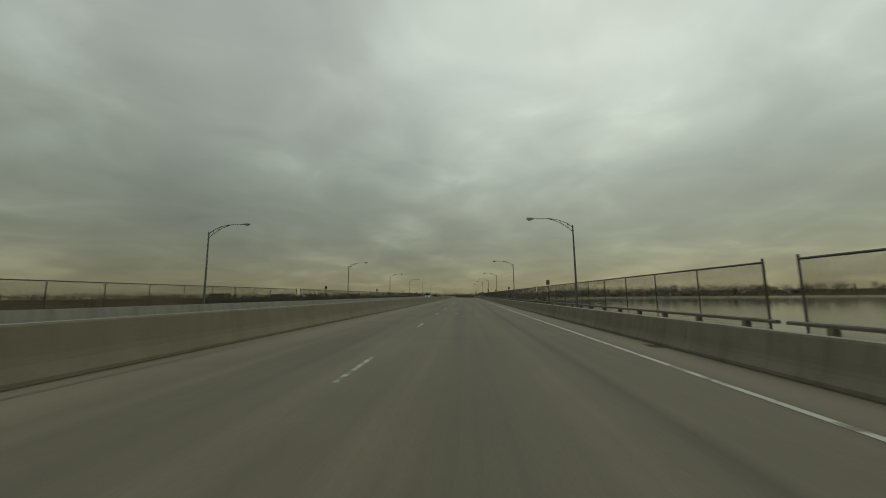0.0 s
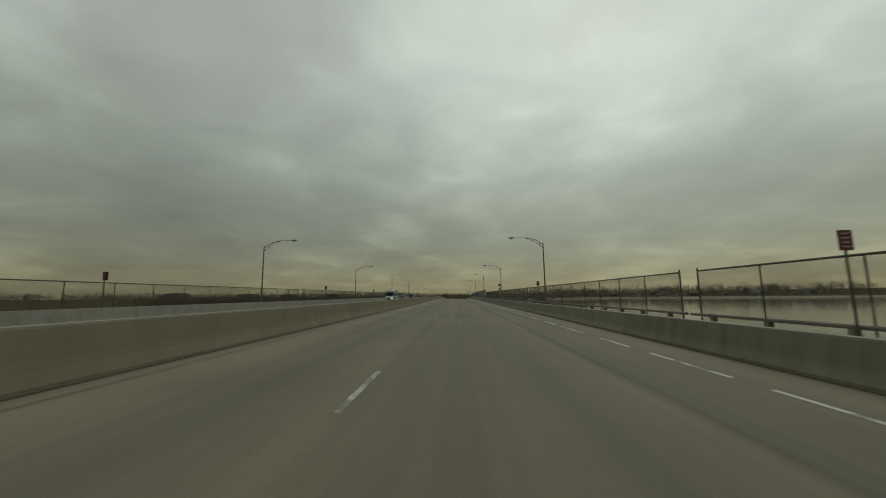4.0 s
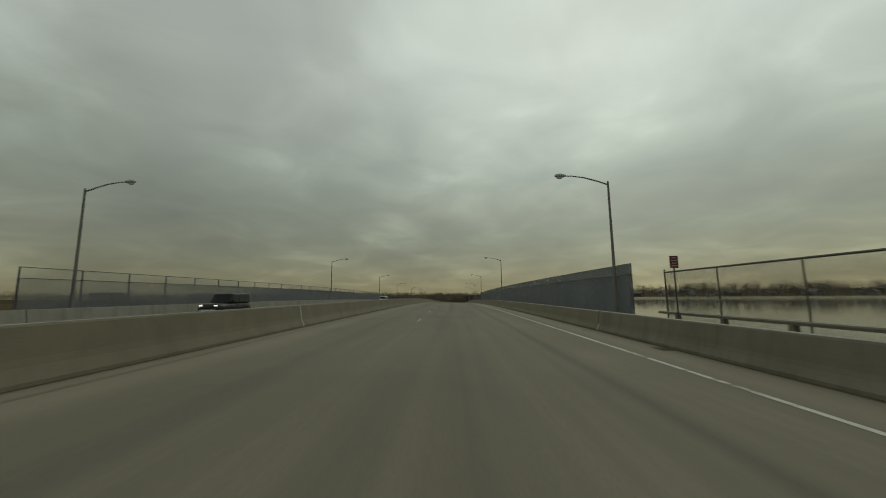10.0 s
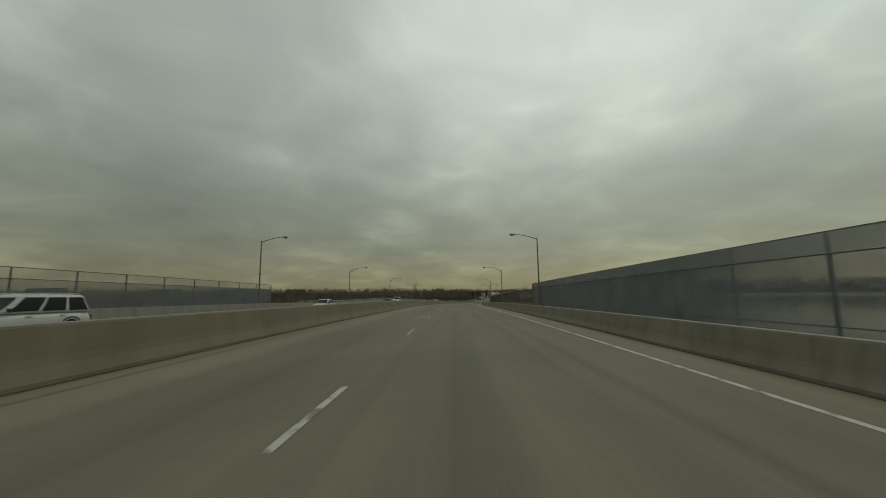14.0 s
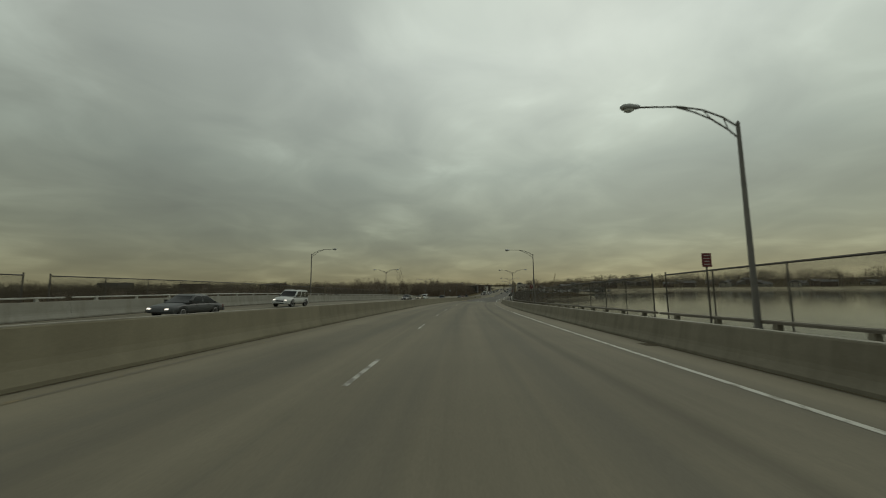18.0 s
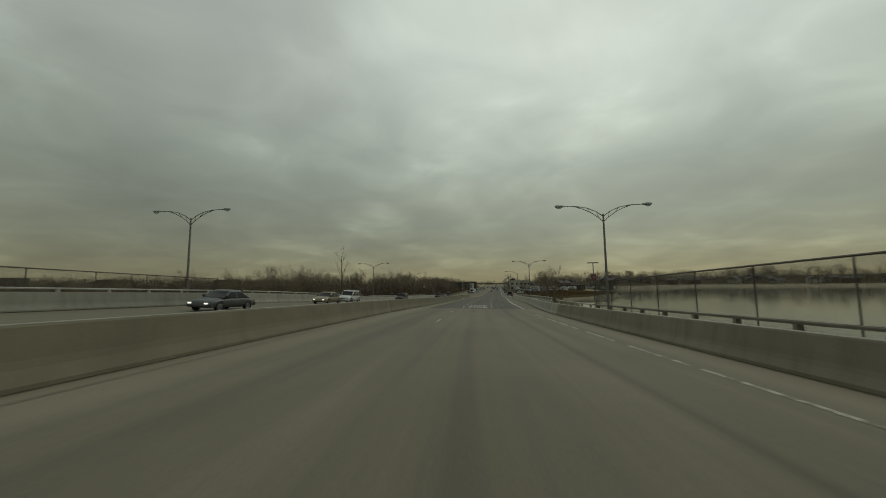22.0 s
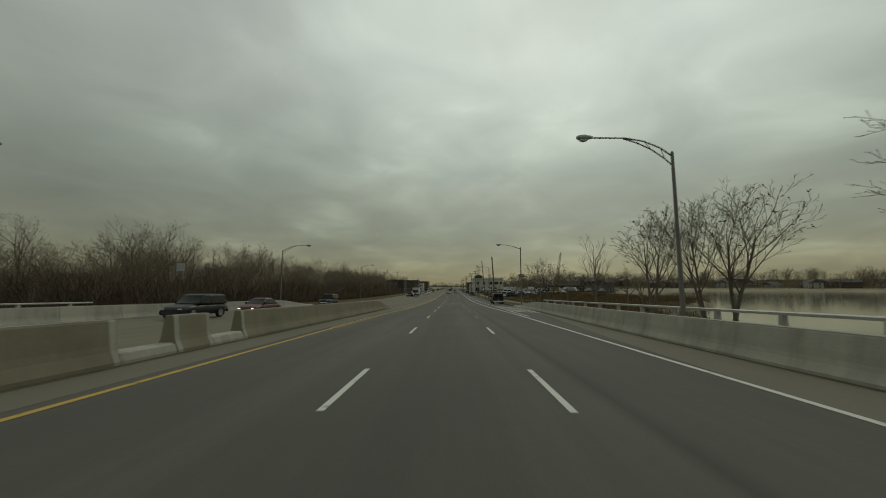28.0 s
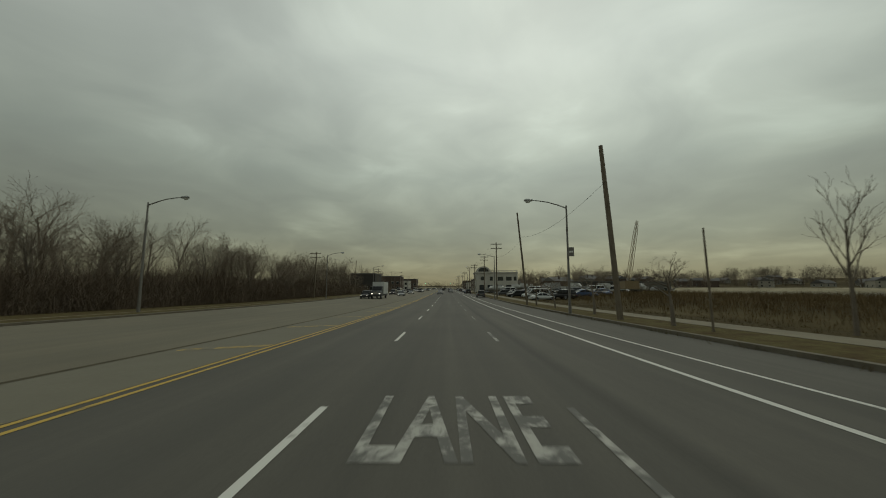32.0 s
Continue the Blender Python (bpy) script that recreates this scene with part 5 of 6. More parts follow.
def car(kind, paint, label, lights=True, group="traffic", rich=False):
    """A car that looks along +y, with its wheels on z = 0."""
    hl, hw, zb, belt, (cr, rr, rf, cf), top = SHAPES[kind]
    t = thing("van" if kind == "van" else "car", Matrix(), label, "van" if kind == "van" else "car", group)
    mb = MB()
    rings = []
    ys = [q[0] for q in belt]
    zs = [q[1] for q in belt]
    for k in range(19):
        y = hl * math.sin(math.pi * (k / 18 - .5))
        z = float(np.interp(y, ys, zs))
        e = max(0, abs(y) / hl - .70) / .30
        w = hw * (1 - .17 * e ** 2.2)
        zl = zb + .10 * e ** 2
        mid, hh = (z + zl) / 2, (z - zl) / 2
        ring = []
        for q in range(20):
            a = 2 * math.pi * (q + .5) / 20 - math.pi / 2
            ca, sa = math.cos(a), math.sin(a)
            px = math.copysign(abs(ca) ** .42, ca)
            pz = math.copysign(abs(sa) ** .55, sa)
            tuck = 1 - .10 * max(0, pz) ** 2 - .05 * max(0, -pz) ** 3
            ring.append((w * px * tuck, y, mid + hh * pz))
        rings.append(ring)
    mb.loft(rings)
    part("body", mb, PAINT[paint], t, smooth=True)
    bz = lambda yy: float(np.interp(yy, [q[0] for q in belt], [q[1] for q in belt]))
    upright = kind in ("suv", "van", "boxy")
    wb, wt = hw * (.93 if upright else .90), hw * (.82 if upright else .72)
    foot_r, foot_f = bz(cr) - .03, bz(cf) - .03

    def level(v):
        """Half width, rear end, front end of the cabin at a share v of its height."""
        c = v + .35 * v * (1 - v)
        return wb + (wt - wb) * (v * .55 + .45 * v * v), cr + (rr - cr) * c, cf + (rf - cf) * c

    def high(v, y):
        base = foot_r + (foot_f - foot_r) * (y - cr) / (cf - cr)
        return base + (top - .06 - base) * v

    def girdle(v, shrink=0.0, lift=0.0):
        """One rounded outline round the cabin."""
        w, y0, y1 = level(v)
        w, y0, y1 = w - shrink, y0 + shrink, y1 - shrink * 1.6
        r_ = .13
        ring = []
        for cx_, cy_, a0 in ((w - r_, y1 - r_, 0), (-w + r_, y1 - r_, 90), (-w + r_, y0 + r_, 180), (w - r_, y0 + r_, 270)):
            for j in range(5):
                a = math.radians(a0 + 22.5 * j)
                x_, y_ = cx_ + r_ * math.cos(a), cy_ + r_ * math.sin(a)
                bow = .09 * (1 - (x_ / w) ** 2) * (1 if a0 < 180 else -.6)
                ring.append((x_, y_ + bow, high(v, y_) + lift))
        return ring

    mb = MB()
    mb.loft([girdle(v) for v in (0, .2, .4, .6, .8, .93)] + [girdle(1, .02), girdle(1, .09, .032), girdle(1, .24, .055), girdle(1, .48, .062)])
    part("cabin", mb, PAINT[paint], t, smooth=True)

    def pane(name, spot):
        """Glass let in flush: spot(a, v) gives its place, a across and v up."""
        mb = MB()
        for i in range(4):
            for j in range(4):
                q = [spot((i + di) / 4, .10 + .80 * (j + dj) / 4) for di, dj in ((0, 0), (1, 0), (1, 1), (0, 1))]
                mb.quad(*[Vector(p) for p in q])
        part(name, mb, GLASS, t, "dark window glass", smooth=True)

    def across(front):
        def spot(a, v):
            w, y0, y1 = level(v)
            x_ = (2 * a - 1) * (w - .10)
            bow = .09 * (1 - (x_ / w) ** 2)
            y_ = y1 + bow + .010 if front else y0 - .6 * bow - .010
            return (x_, y_, high(v, y_))
        return spot

    def along(sd, q0, q1):
        def spot(a, v):
            w, y0, y1 = level(v)
            y_ = y0 + .10 + (y1 - y0 - .18) * (q0 + (q1 - q0) * a)
            return (sd * (w + .008), y_, high(v, y_))
        return spot

    pane("windscreen", across(True))
    pane("rear_window", across(False))
    for sd in (-1, 1):
        for q0, q1 in (((.01, .27), (.31, .61), (.65, .97)) if kind in ("suv", "van", "boxy") and rich else ((.02, .48), (.53, .97))):
            pane("side_window", along(sd, q0, q1))
        if rich:
            for q in (.36, .72):
                y_ = cr + (cf - cr) * q
                mb = MB()
                mb.box(min(sd * hw * .97, sd * (hw + .02)), max(sd * hw * .97, sd * (hw + .02)), y_ - .10, y_ + .10, bz(y_) - .20, bz(y_) - .16)
                part("door_handle", mb, PAINT[paint], t)
            if kind == "suv":
                mb = MB()
                mb.loft([[(sd * wt * .86 + dx, y_, top - .03 + lift + dz) for dx, dz in ((-.02, 0), (.02, 0), (.02, .03), (-.02, .03))] for y_, lift in ((rr + .10, -.02), (rr + .28, .045), ((rr + rf) / 2, .055), (rf - .35, .045), (rf - .16, -.02))])
                part("roof_rail", mb, PAINT[paint] if paint == "white" else PLASTIC, t)
    r = .33 if kind in ("sedan", "hatch") else .38
    for x in (-hw * .99, hw * .99):
        for y in (-hl * .60, hl * .62):
            wheel(t, x, y, r)
            mb = MB()
            sg = 1 if x > 0 else -1
            mb.loft([[(sg * hw * dx, y + rr_ * math.cos(a), r + .02 + rr_ * math.sin(a)) for a in [math.pi * j / 10 - .12 for j in range(13)]] for dx, rr_ in ((.80, r * 1.14), (1.006, r * 1.14), (1.006, r * 1.02))], close=False)
            part("wheel_arch", mb, PLASTIC, t, "dark wheel arch")
    zf = bz(hl * .97)
    for sx in (-1, 1):
        mb = MB()
        mb.box(sx * hw * .62 - .10, sx * hw * .62 + .10, hl * .955, hl * 1.0 + .01, zf - .13, zf - .04)
        part("headlight", mb, HEADLIGHT if lights else LENS, t)
        mb = MB()
        mb.box(sx * hw * .74 - .10, sx * hw * .74 + .10, -hl - .012, -hl * .95, bz(-hl) - .12, bz(-hl) + .12)
        part("tail_light", mb, TAIL, t)
        mb = MB()
        mb.box(sx * hw * .93 - .10, sx * hw * .93 + .10, cf - .35, cf - .25, bz(cf) + .02, bz(cf) + .16)
        part("mirror", mb, PLASTIC, t)
    mb = MB()
    mb.box(-hw * .42, hw * .42, hl * .97, hl + .014, zf - .28, zf - .14)
    part("grille", mb, PLASTIC, t)
    mb = MB()
    mb.loft([[(x_, y_, z_) for y_, z_ in ((hl * .90 - k_, zb + .06), (hl + .03 - k_, zb + .07), (hl + .06 - k_, zb + .17), (hl + .03 - k_, zb + .27), (hl * .90 - k_, zb + .28))]
             for x_, k_ in ((-hw * .94, .22), (-hw * .72, .05), (-hw * .4, 0), (hw * .4, 0), (hw * .72, .05), (hw * .94, .22))])
    part("bumper", mb, CHROME if kind in ("van", "boxy") else PAINT[paint], t)
    if rich:
        mb = MB()
        mb.box(-hw * .50, hw * .50, hl, hl + .072, zb + .09, zb + .17)
        part("air_intake", mb, PLASTIC, t)
    mb = MB()
    mb.box(-hw * .90, hw * .90, -hl - .07, -hl * .96, zb + .12, zb + .34)
    part("bumper", mb, CHROME if kind in ("van", "boxy") else PAINT[paint], t)
    mb = MB()
    mb.box(-.26, .26, -hl - .085, -hl - .072, zb + .42, zb + .56)
    part("number_plate", mb, PLATE, t)
    return t


def park(ob, s, x, facing=1, z=0.0):
    """Stands a built vehicle on the road; facing -1 comes towards the camera."""
    tilt = math.degrees(math.atan(slope(s))) * facing
    lean = -math.degrees(math.atan(camber(s, x + .5) - camber(s, x - .5))) * facing
    ob.matrix_basis = at_road(s, x, z, 0 if facing > 0 else 180) @ pose(0, 0, 0, tilt, lean, 0)
    return ob


FLEET = [("hatch", "red", 185, -17.6, "red hatchback in the far lanes"), ("boxy", "black", 212.3, -18.2, "black boxy off-road car with lit headlights"),
         ("suv", "white", 275.2, -17.6, "white estate car with roof rails in the far lanes"), ("sedan", "white", 308, -17.4, "white sedan in the far lanes"),
         ("sedan", "grey", 352.0, -18.2, "grey sedan with lit headlights in the far lanes"), ("suv", "white", 366.0, -18.4, "white off-road car with lit headlights in the far lanes"),
         ("sedan", "grey", 420.6, -17.7, "dark grey sedan with lit headlights in the far lanes"), ("sedan", "tan", 438.5, -18.2, "tan sedan with lit headlights in the far lanes"),
         ("suv", "white", 445.8, -18.4, "white off-road car with roof rails in the far lanes"), ("suv", "black", 472.4, -17.4, "small black off-road car in the far lanes"),
         ("suv", "black", 526.7, -18.3, "black crossover car in the far lanes"), ("sedan", "maroon", 533.2, -17.1, "dark maroon sedan with lit headlights"),
         ("boxy", "black", 554.0, -18.2, "black boxy off-road car in the far lanes")]
for kind, paint, s, x, lab in FLEET:
    park(car(kind, paint, lab, lights="lit" in lab, rich=True), s, x, -1)


def passenger_van(paint, label):
    """A full-sized van that looks along +y: one tall rounded shell, a short bonnet, dark glass let in flush."""
    t = thing("van", Matrix(), label, "van", "parked cars")

    def ring(y, w, zb_, zt, wt):
        belt = zb_ + (zt - zb_) * .48
        return [(-w * .90, y, zb_), (w * .90, y, zb_), (w, y, zb_ + .14), (w, y, belt), (w * .985, y, belt + .06), (wt, y, zt - .16), (wt - .09, y, zt - .04), (wt - .30, y, zt),
                (-wt + .30, y, zt), (-wt + .09, y, zt - .04), (-wt, y, zt - .16), (-w * .985, y, belt + .06), (-w, y, belt), (-w, y, zb_ + .14)]

    mb = MB()
    mb.loft([ring(-2.74, .90, .50, 1.93, .78), ring(-2.66, .97, .42, 2.02, .84), ring(-2.3, 1.0, .40, 2.06, .87), ring(-.5, 1.0, .40, 2.08, .88), ring(.85, 1.0, .40, 2.06, .87), ring(1.15, 1.0, .40, 1.98, .85)])
    part("body", mb, PAINT[paint], t)
    mb = MB()
    mb.loft([ring(1.15, .995, .40, 1.96, .84), ring(1.85, .985, .40, 1.30, .88), ring(2.5, .95, .42, 1.16, .86), ring(2.70, .88, .48, 1.02, .78)])
    part("bonnet", mb, PAINT[paint], t)

    def inset(name, pts, lab="dark window glass", mat=GLASS):
        mb = MB()
        q = [Vector(p) for p in pts]
        nrm = (q[1] - q[0]).cross(q[3] - q[0]).normalized()
        if nrm.dot(sum(q, Vector()) / 4 - Vector((0, 0, 1.2))) < 0:
            nrm = -nrm
        mb.loft([[p - nrm * .01 for p in q], [p + nrm * .006 for p in q]])
        part(name, mb, mat, t, lab)

    for sx in (-1, 1):
        for y0, y1 in ((-2.45, -1.25), (-1.18, -.15), (.0, .95)):
            inset("side_window", [(sx * .988, y0, 1.30), (sx * .988, y1, 1.30), (sx * .892, y1 - .04, 1.82), (sx * .892, y0 + .04, 1.82)])
        inset("rear_window", [(sx * .06, -2.752, 1.28), (sx * .74, -2.735, 1.28), (sx * .66, -2.748, 1.76), (sx * .06, -2.755, 1.76)])
        mb = MB()
        mb.box(min(sx * .80, sx * .88), max(sx * .80, sx * .88), -2.765, -2.70, .88, 1.16)
        part("tail_light", mb, TAIL, t)
        mb = MB()
        mb.box(sx * .62 - .13, sx * .62 + .13, 2.64, 2.72, .78, .94)
        part("headlight", mb, LENS, t)
        mb = MB()
        mb.loft([[(sx * x, y, z) for y, z in ((1.05, 1.26), (1.17, 1.26), (1.17, 1.50), (1.05, 1.50))] for x in (.98, 1.20)])
        part("mirror", mb, PLASTIC, t)
        for y in (-1.72, 1.80):
            wheel(t, sx * .97, y, .37, .24)
            mb = MB()
            mb.loft([[(sx * dx, y + r_ * math.cos(a), .39 + r_ * math.sin(a)) for a in [math.pi * j / 10 - .15 for j in range(13)]] for dx, r_ in ((.85, .44), (1.008, .44), (1.008, .40))], close=False)
            part("wheel_arch", mb, PLASTIC, t, "dark wheel arch")
    mb = MB()
    mb.loft([[(x, y, z) for y, z in ((-2.72, .44), (-2.85, .46), (-2.89, .52), (-2.80, .62), (-2.72, .64))] for x in (-.97, .97)])
    part("bumper", mb, CHROME, t, "chrome rear bumper")
    mb = MB()
    mb.loft([[(x, y, z) for y, z in ((2.66, .44), (2.80, .45), (2.80, .60), (2.66, .62))] for x in (-.95, .95)])
    part("bumper", mb, CHROME, t, "chrome front bumper")
    mb = MB()
    mb.box(-.5, .5, 2.66, 2.715, .66, .92)
    part("grille", mb, PLASTIC, t)
    mb = MB()
    mb.box(-.15, .15, -2.765, -2.745, .72, .86)
    part("number_plate", mb, PLATE, t)
    mb = MB()
    mb.box(-.012, .012, -2.765, -2.74, .62, 1.92)
    part("door_gap", mb, PLASTIC, t)
    return t


park(passenger_van("black", "black passenger van parked at the kerb, chrome bumper"), 570.6, 8.85, 1)
park(car("suv", "grey", "dark grey car parked at the kerb", lights=False, group="parked cars"), 655, 8.5, 1)
basis = [car(k, p, "parked " + lab, lights=False, group="parked cars") for k, p, lab in
         (("sedan", "white", "white sedan in the yard"), ("suv", "black", "black off-road car in the yard"), ("sedan", "blue", "dark blue sedan in the yard"), ("van", "white", "white van in the yard"), ("sedan", "silver", "silver sedan in the yard"), ("suv", "grey", "dark grey off-road car in the yard"))]
yard = [(s, x) for s in (632, 640, 652, 664, 676, 690, 705, 720, 735) for x in (18, 22, 27, 32, 38, 45, 53, 62, 72) if x < .5 * (s - 568)]
for k, (s, x) in enumerate(yard):
    p = P(s + rng.uniform(-2, 2), x + rng.uniform(-1.5, 1.5))
    m = pose(p.x, p.y, max(land(p.x, p.y), SHORE + .9), 0, 0, rng.choice((80, -95, 10, 170)) + rng.uniform(-8, 8))
    if k < len(basis):
        basis[k].matrix_basis = m
    else:
        copy_thing(rng.choice(basis), m)
for k in range(12):
    copy_thing(basis[k % 6], at_road(690 + k * 13, 8.4 if k % 3 else -21.3))
far_fleet = [car("sedan", "silver", "distant silver car with lit headlights"), car("suv", "black", "distant black car with lit headlights")]
for k, (s, x) in enumerate(((668, -12.5), (682, -17), (700, -13), (725, -16.5), (755, -12.8), (790, -16), (830, -13), (880, -16), (690, -2.0), (760, 2.0), (840, -4), (645, -17.2), (712, -17.2), (738, -12.6), (770, -17), (808, -12.7), (850, -17), (905, -12.8), (930, -16.6), (960, -13), (1000, -16.8), (1040, -13), (730, 2.1), (800, -2), (880, 2), (940, -2))):
    ob = far_fleet[k % 2]
    m = at_road(s, x, 0, 180 if x < -8 else 0)
    if k < 2:
        ob.matrix_basis = m
    else:
        copy_thing(ob, m)

# shuttle bus
BUS_BLUE = car_paint("blue_stripe", (.07, .08, .26))
bus = thing("shuttle_bus", Matrix(), "white shuttle bus with a dark blue stripe, coming towards the camera", "bus", "traffic")


def slab_ring(w, z0, z1, y, r=.12):
    return [(-w + r, y, z0), (w - r, y, z0), (w, y, z0 + r), (w, y, z1 - r), (w - r, y, z1), (-w + r, y, z1), (-w, y, z1 - r), (-w, y, z0 + r)]


mb = MB()
mb.loft([slab_ring(1.12, .50, 2.98, -3.22, .16), slab_ring(1.18, .44, 3.04, -3.12, .16), slab_ring(1.19, .42, 3.10, -1.0, .18), slab_ring(1.19, .42, 3.12, 1.15, .18), slab_ring(1.18, .50, 3.12, 1.28, .18)])
part("body", mb, PAINT["white"], bus, smooth=False)
mb = MB()
mb.loft([slab_ring(1.17, 2.26, 3.115, 1.25, .20), slab_ring(1.16, 2.24, 3.10, 1.62, .22), slab_ring(1.12, 2.26, 3.03, 1.92, .24), slab_ring(1.02, 2.34, 2.90, 2.12, .22), slab_ring(.86, 2.42, 2.76, 2.20, .15)])
part("roof_cap", mb, PAINT["white"], bus)


def cab_ring(y, w, z0, z1, wt):
    return [(-w * .93, y, z0), (w * .93, y, z0), (w, y, z0 + .14), (w, y, z0 + (z1 - z0) * .55), (wt, y, z1 - .07), (wt - .10, y, z1), (-wt + .10, y, z1), (-wt, y, z1 - .07), (-w, y, z0 + (z1 - z0) * .55), (-w, y, z0 + .14)]


mb = MB()
mb.loft([cab_ring(1.22, 1.02, .45, 2.32, .92), cab_ring(1.55, 1.02, .45, 2.30, .90), cab_ring(1.70, 1.02, .45, 2.22, .89)])
mb.loft([cab_ring(1.70, 1.02, .45, 2.20, .89), cab_ring(2.30, 1.01, .45, 1.42, .93), cab_ring(2.50, 1.00, .45, 1.34, .90), cab_ring(3.05, .98, .46, 1.24, .84), cab_ring(3.36, .94, .50, 1.10, .78), cab_ring(3.44, .88, .56, .96, .72)])
part("cab", mb, PAINT["white"], bus)
mb = MB()
mb.loft([[(-.84, 1.735, 2.175), (.84, 1.735, 2.175), (.87, 2.27, 1.475), (-.87, 2.27, 1.475)], [(-.82, 1.75, 2.19), (.82, 1.75, 2.19), (.85, 2.285, 1.49), (-.85, 2.285, 1.49)]])
part("windscreen", mb, GLASS, bus, "dark window glass")
for sx in (-1, 1):
    def side(name, pts, mat, label, x0=1.186, x1=1.200):
        mb = MB()
        mb.loft([[(sx * x, y, z) for y, z in pts] for x in (x0, x1)])
        return part(name, mb, mat, bus, label)

    band = side("window_band", [(-2.98, 1.50), (.98, 1.50), (.98, 2.40), (-2.98, 2.40)], PLASTIC, "black window band", 1.184, 1.193)
    for k in range(5):
        y = -2.94 + k * .785
        side("side_window", [(y, 1.54), (y + .745, 1.54), (y + .745, 2.36), (y, 2.36)], GLASS, "dark window glass", 1.190, 1.199)
    # the stripe runs low along the side and climbs to the roof near the rear
    side("stripe", [(-2.0, .92), (1.26, .92), (1.26, 1.20), (-2.25, 1.20)], BUS_BLUE, "dark blue stripe")
    side("stripe", [(-2.0, .93), (-1.82, .93), (-2.20, 1.49), (-2.46, 1.49)], BUS_BLUE, "slanting blue stripe")
    side("stripe", [(-2.50, 2.41), (-2.30, 2.41), (-2.52, 2.90), (-2.74, 2.90)], BUS_BLUE, "slanting blue stripe")
    side("stripe", [(-2.60, 2.66), (1.0, 2.74), (1.0, 2.78), (-2.60, 2.70)], PLASTIC, "thin dark stripe", 1.186, 1.196)
    side("stripe", [(1.30, .92), (3.02, .88), (3.02, 1.10), (1.30, 1.18)], BUS_BLUE, "dark blue stripe", 1.0, 1.028)
    side("door_window", [(1.34, 1.44), (2.16, 1.44), (1.76, 2.08), (1.38, 2.12)], GLASS, "dark window glass", .93, 1.012)
    side("door_gap", [(1.27, .50), (1.30, .50), (1.30, 2.2), (1.27, 2.2)], PLASTIC, "", .96, 1.024)
    for y in (-1.95, 2.62):
        wheel(bus, sx * (1.14 if y < 0 else 1.0), y, .40, .26)
        mb = MB()
        xo = 1.196 if y < 0 else 1.03
        mb.loft([[(sx * dx, y + r_ * math.cos(a), .42 + r_ * math.sin(a)) for a in [math.pi * j / 10 - .12 for j in range(13)]] for dx, r_ in ((xo - .2, .48), (xo, .48), (xo, .42))], close=False)
        part("wheel_arch", mb, PLASTIC, bus, "dark wheel arch")
    mb = MB()
    mb.loft([[(sx * x, y, z) for y, z in ((3.30, .80), (3.47, .80), (3.44, .98), (3.28, 1.0))] for x in (.56, .90)])
    part("headlight", mb, HEADLIGHT if sx < 0 else LENS, bus)
    mb = MB()
    mb.loft([[(sx * x, y, z) for y, z in ((1.95, 1.52), (2.05, 1.52), (2.05, 1.86), (1.95, 1.86))] for x in (1.06, 1.26)])
    part("mirror", mb, PLASTIC, bus, "black door mirror")
    mb = MB()
    mb.box(sx * .72 - .10, sx * .72 + .10, 2.10, 2.20, 2.78, 2.84)
    part("marker_light", mb, lit("amber_marker", (1, .5, .08), .9), bus)
mb = MB()
mb.loft([[(x, y, z) for y, z in ((3.36, .62), (3.475, .64), (3.465, .98), (3.34, 1.02))] for x in (-.50, .50)])
grille = part("grille", mb, PLASTIC, bus)
for k in range(3):
    mb = MB()
    mb.box(-.48, .48, 3.46, 3.485, .68 + k * .11, .71 + k * .11)
    part("grille_bar", mb, CHROME, grille)
mb = MB()
mb.loft([[(x, y - k, z) for y, z in ((3.30, .42), (3.56, .43), (3.58, .58), (3.32, .60))] for x, k in ((-.98, .14), (-.7, 0), (.7, 0), (.98, .14))])
part("bumper", mb, PLASTIC, bus, "dark front bumper")
park(bus, 163.8, -17.4, -1)

# box truck
truck = thing("box_truck", Matrix(), "white box truck with a dark cab and lit headlights", "truck", "traffic")
mb = MB()
mb.loft([slab_ring(1.25, 1.0, 3.6, -4.2, .05), slab_ring(1.25, 1.0, 3.6, 1.4, .05)])
part("cargo_box", mb, PAINT["white"], truck)
mb = MB()
mb.loft([slab_ring(1.12, .7, 2.7, 1.5), slab_ring(1.12, .7, 2.68, 2.4), slab_ring(1.10, .7, 1.75, 2.9), slab_ring(1.05, .7, 1.62, 3.8), slab_ring(1.0, .75, 1.3, 3.95)])
part("cab", mb, PAINT["grey"], truck)
mb = MB()
mb.quad(Vector((-.98, 2.45, 2.58)), Vector((.98, 2.45, 2.58)), Vector((1.0, 2.92, 1.80)), Vector((-1.0, 2.92, 1.80)))
part("windscreen", mb, GLASS, truck, "dark window glass")
for sx in (-1, 1):
    for y in (-2.6, 3.1):
        wheel(truck, sx * 1.12, y, .48, .28)
    mb = MB()
    mb.box(sx * .78 - .16, sx * .78 + .16, 3.86, 3.99, 1.0, 1.2)
    part("headlight", mb, HEADLIGHT, truck)
mb = MB()
mb.box(-.55, .55, 3.9, 3.98, .95, 1.5)
part("grille", mb, CHROME, truck)
mb = MB()
mb.box(-1.1, 1.1, 3.85, 4.1, .5, .75)
part("bumper", mb, PLASTIC, truck)
mb = MB()
mb.box(-1.1, 1.1, -4.1, 3.8, .62, .95)
part("chassis", mb, PLASTIC, truck)
park(truck, 647, -14.8, -1)
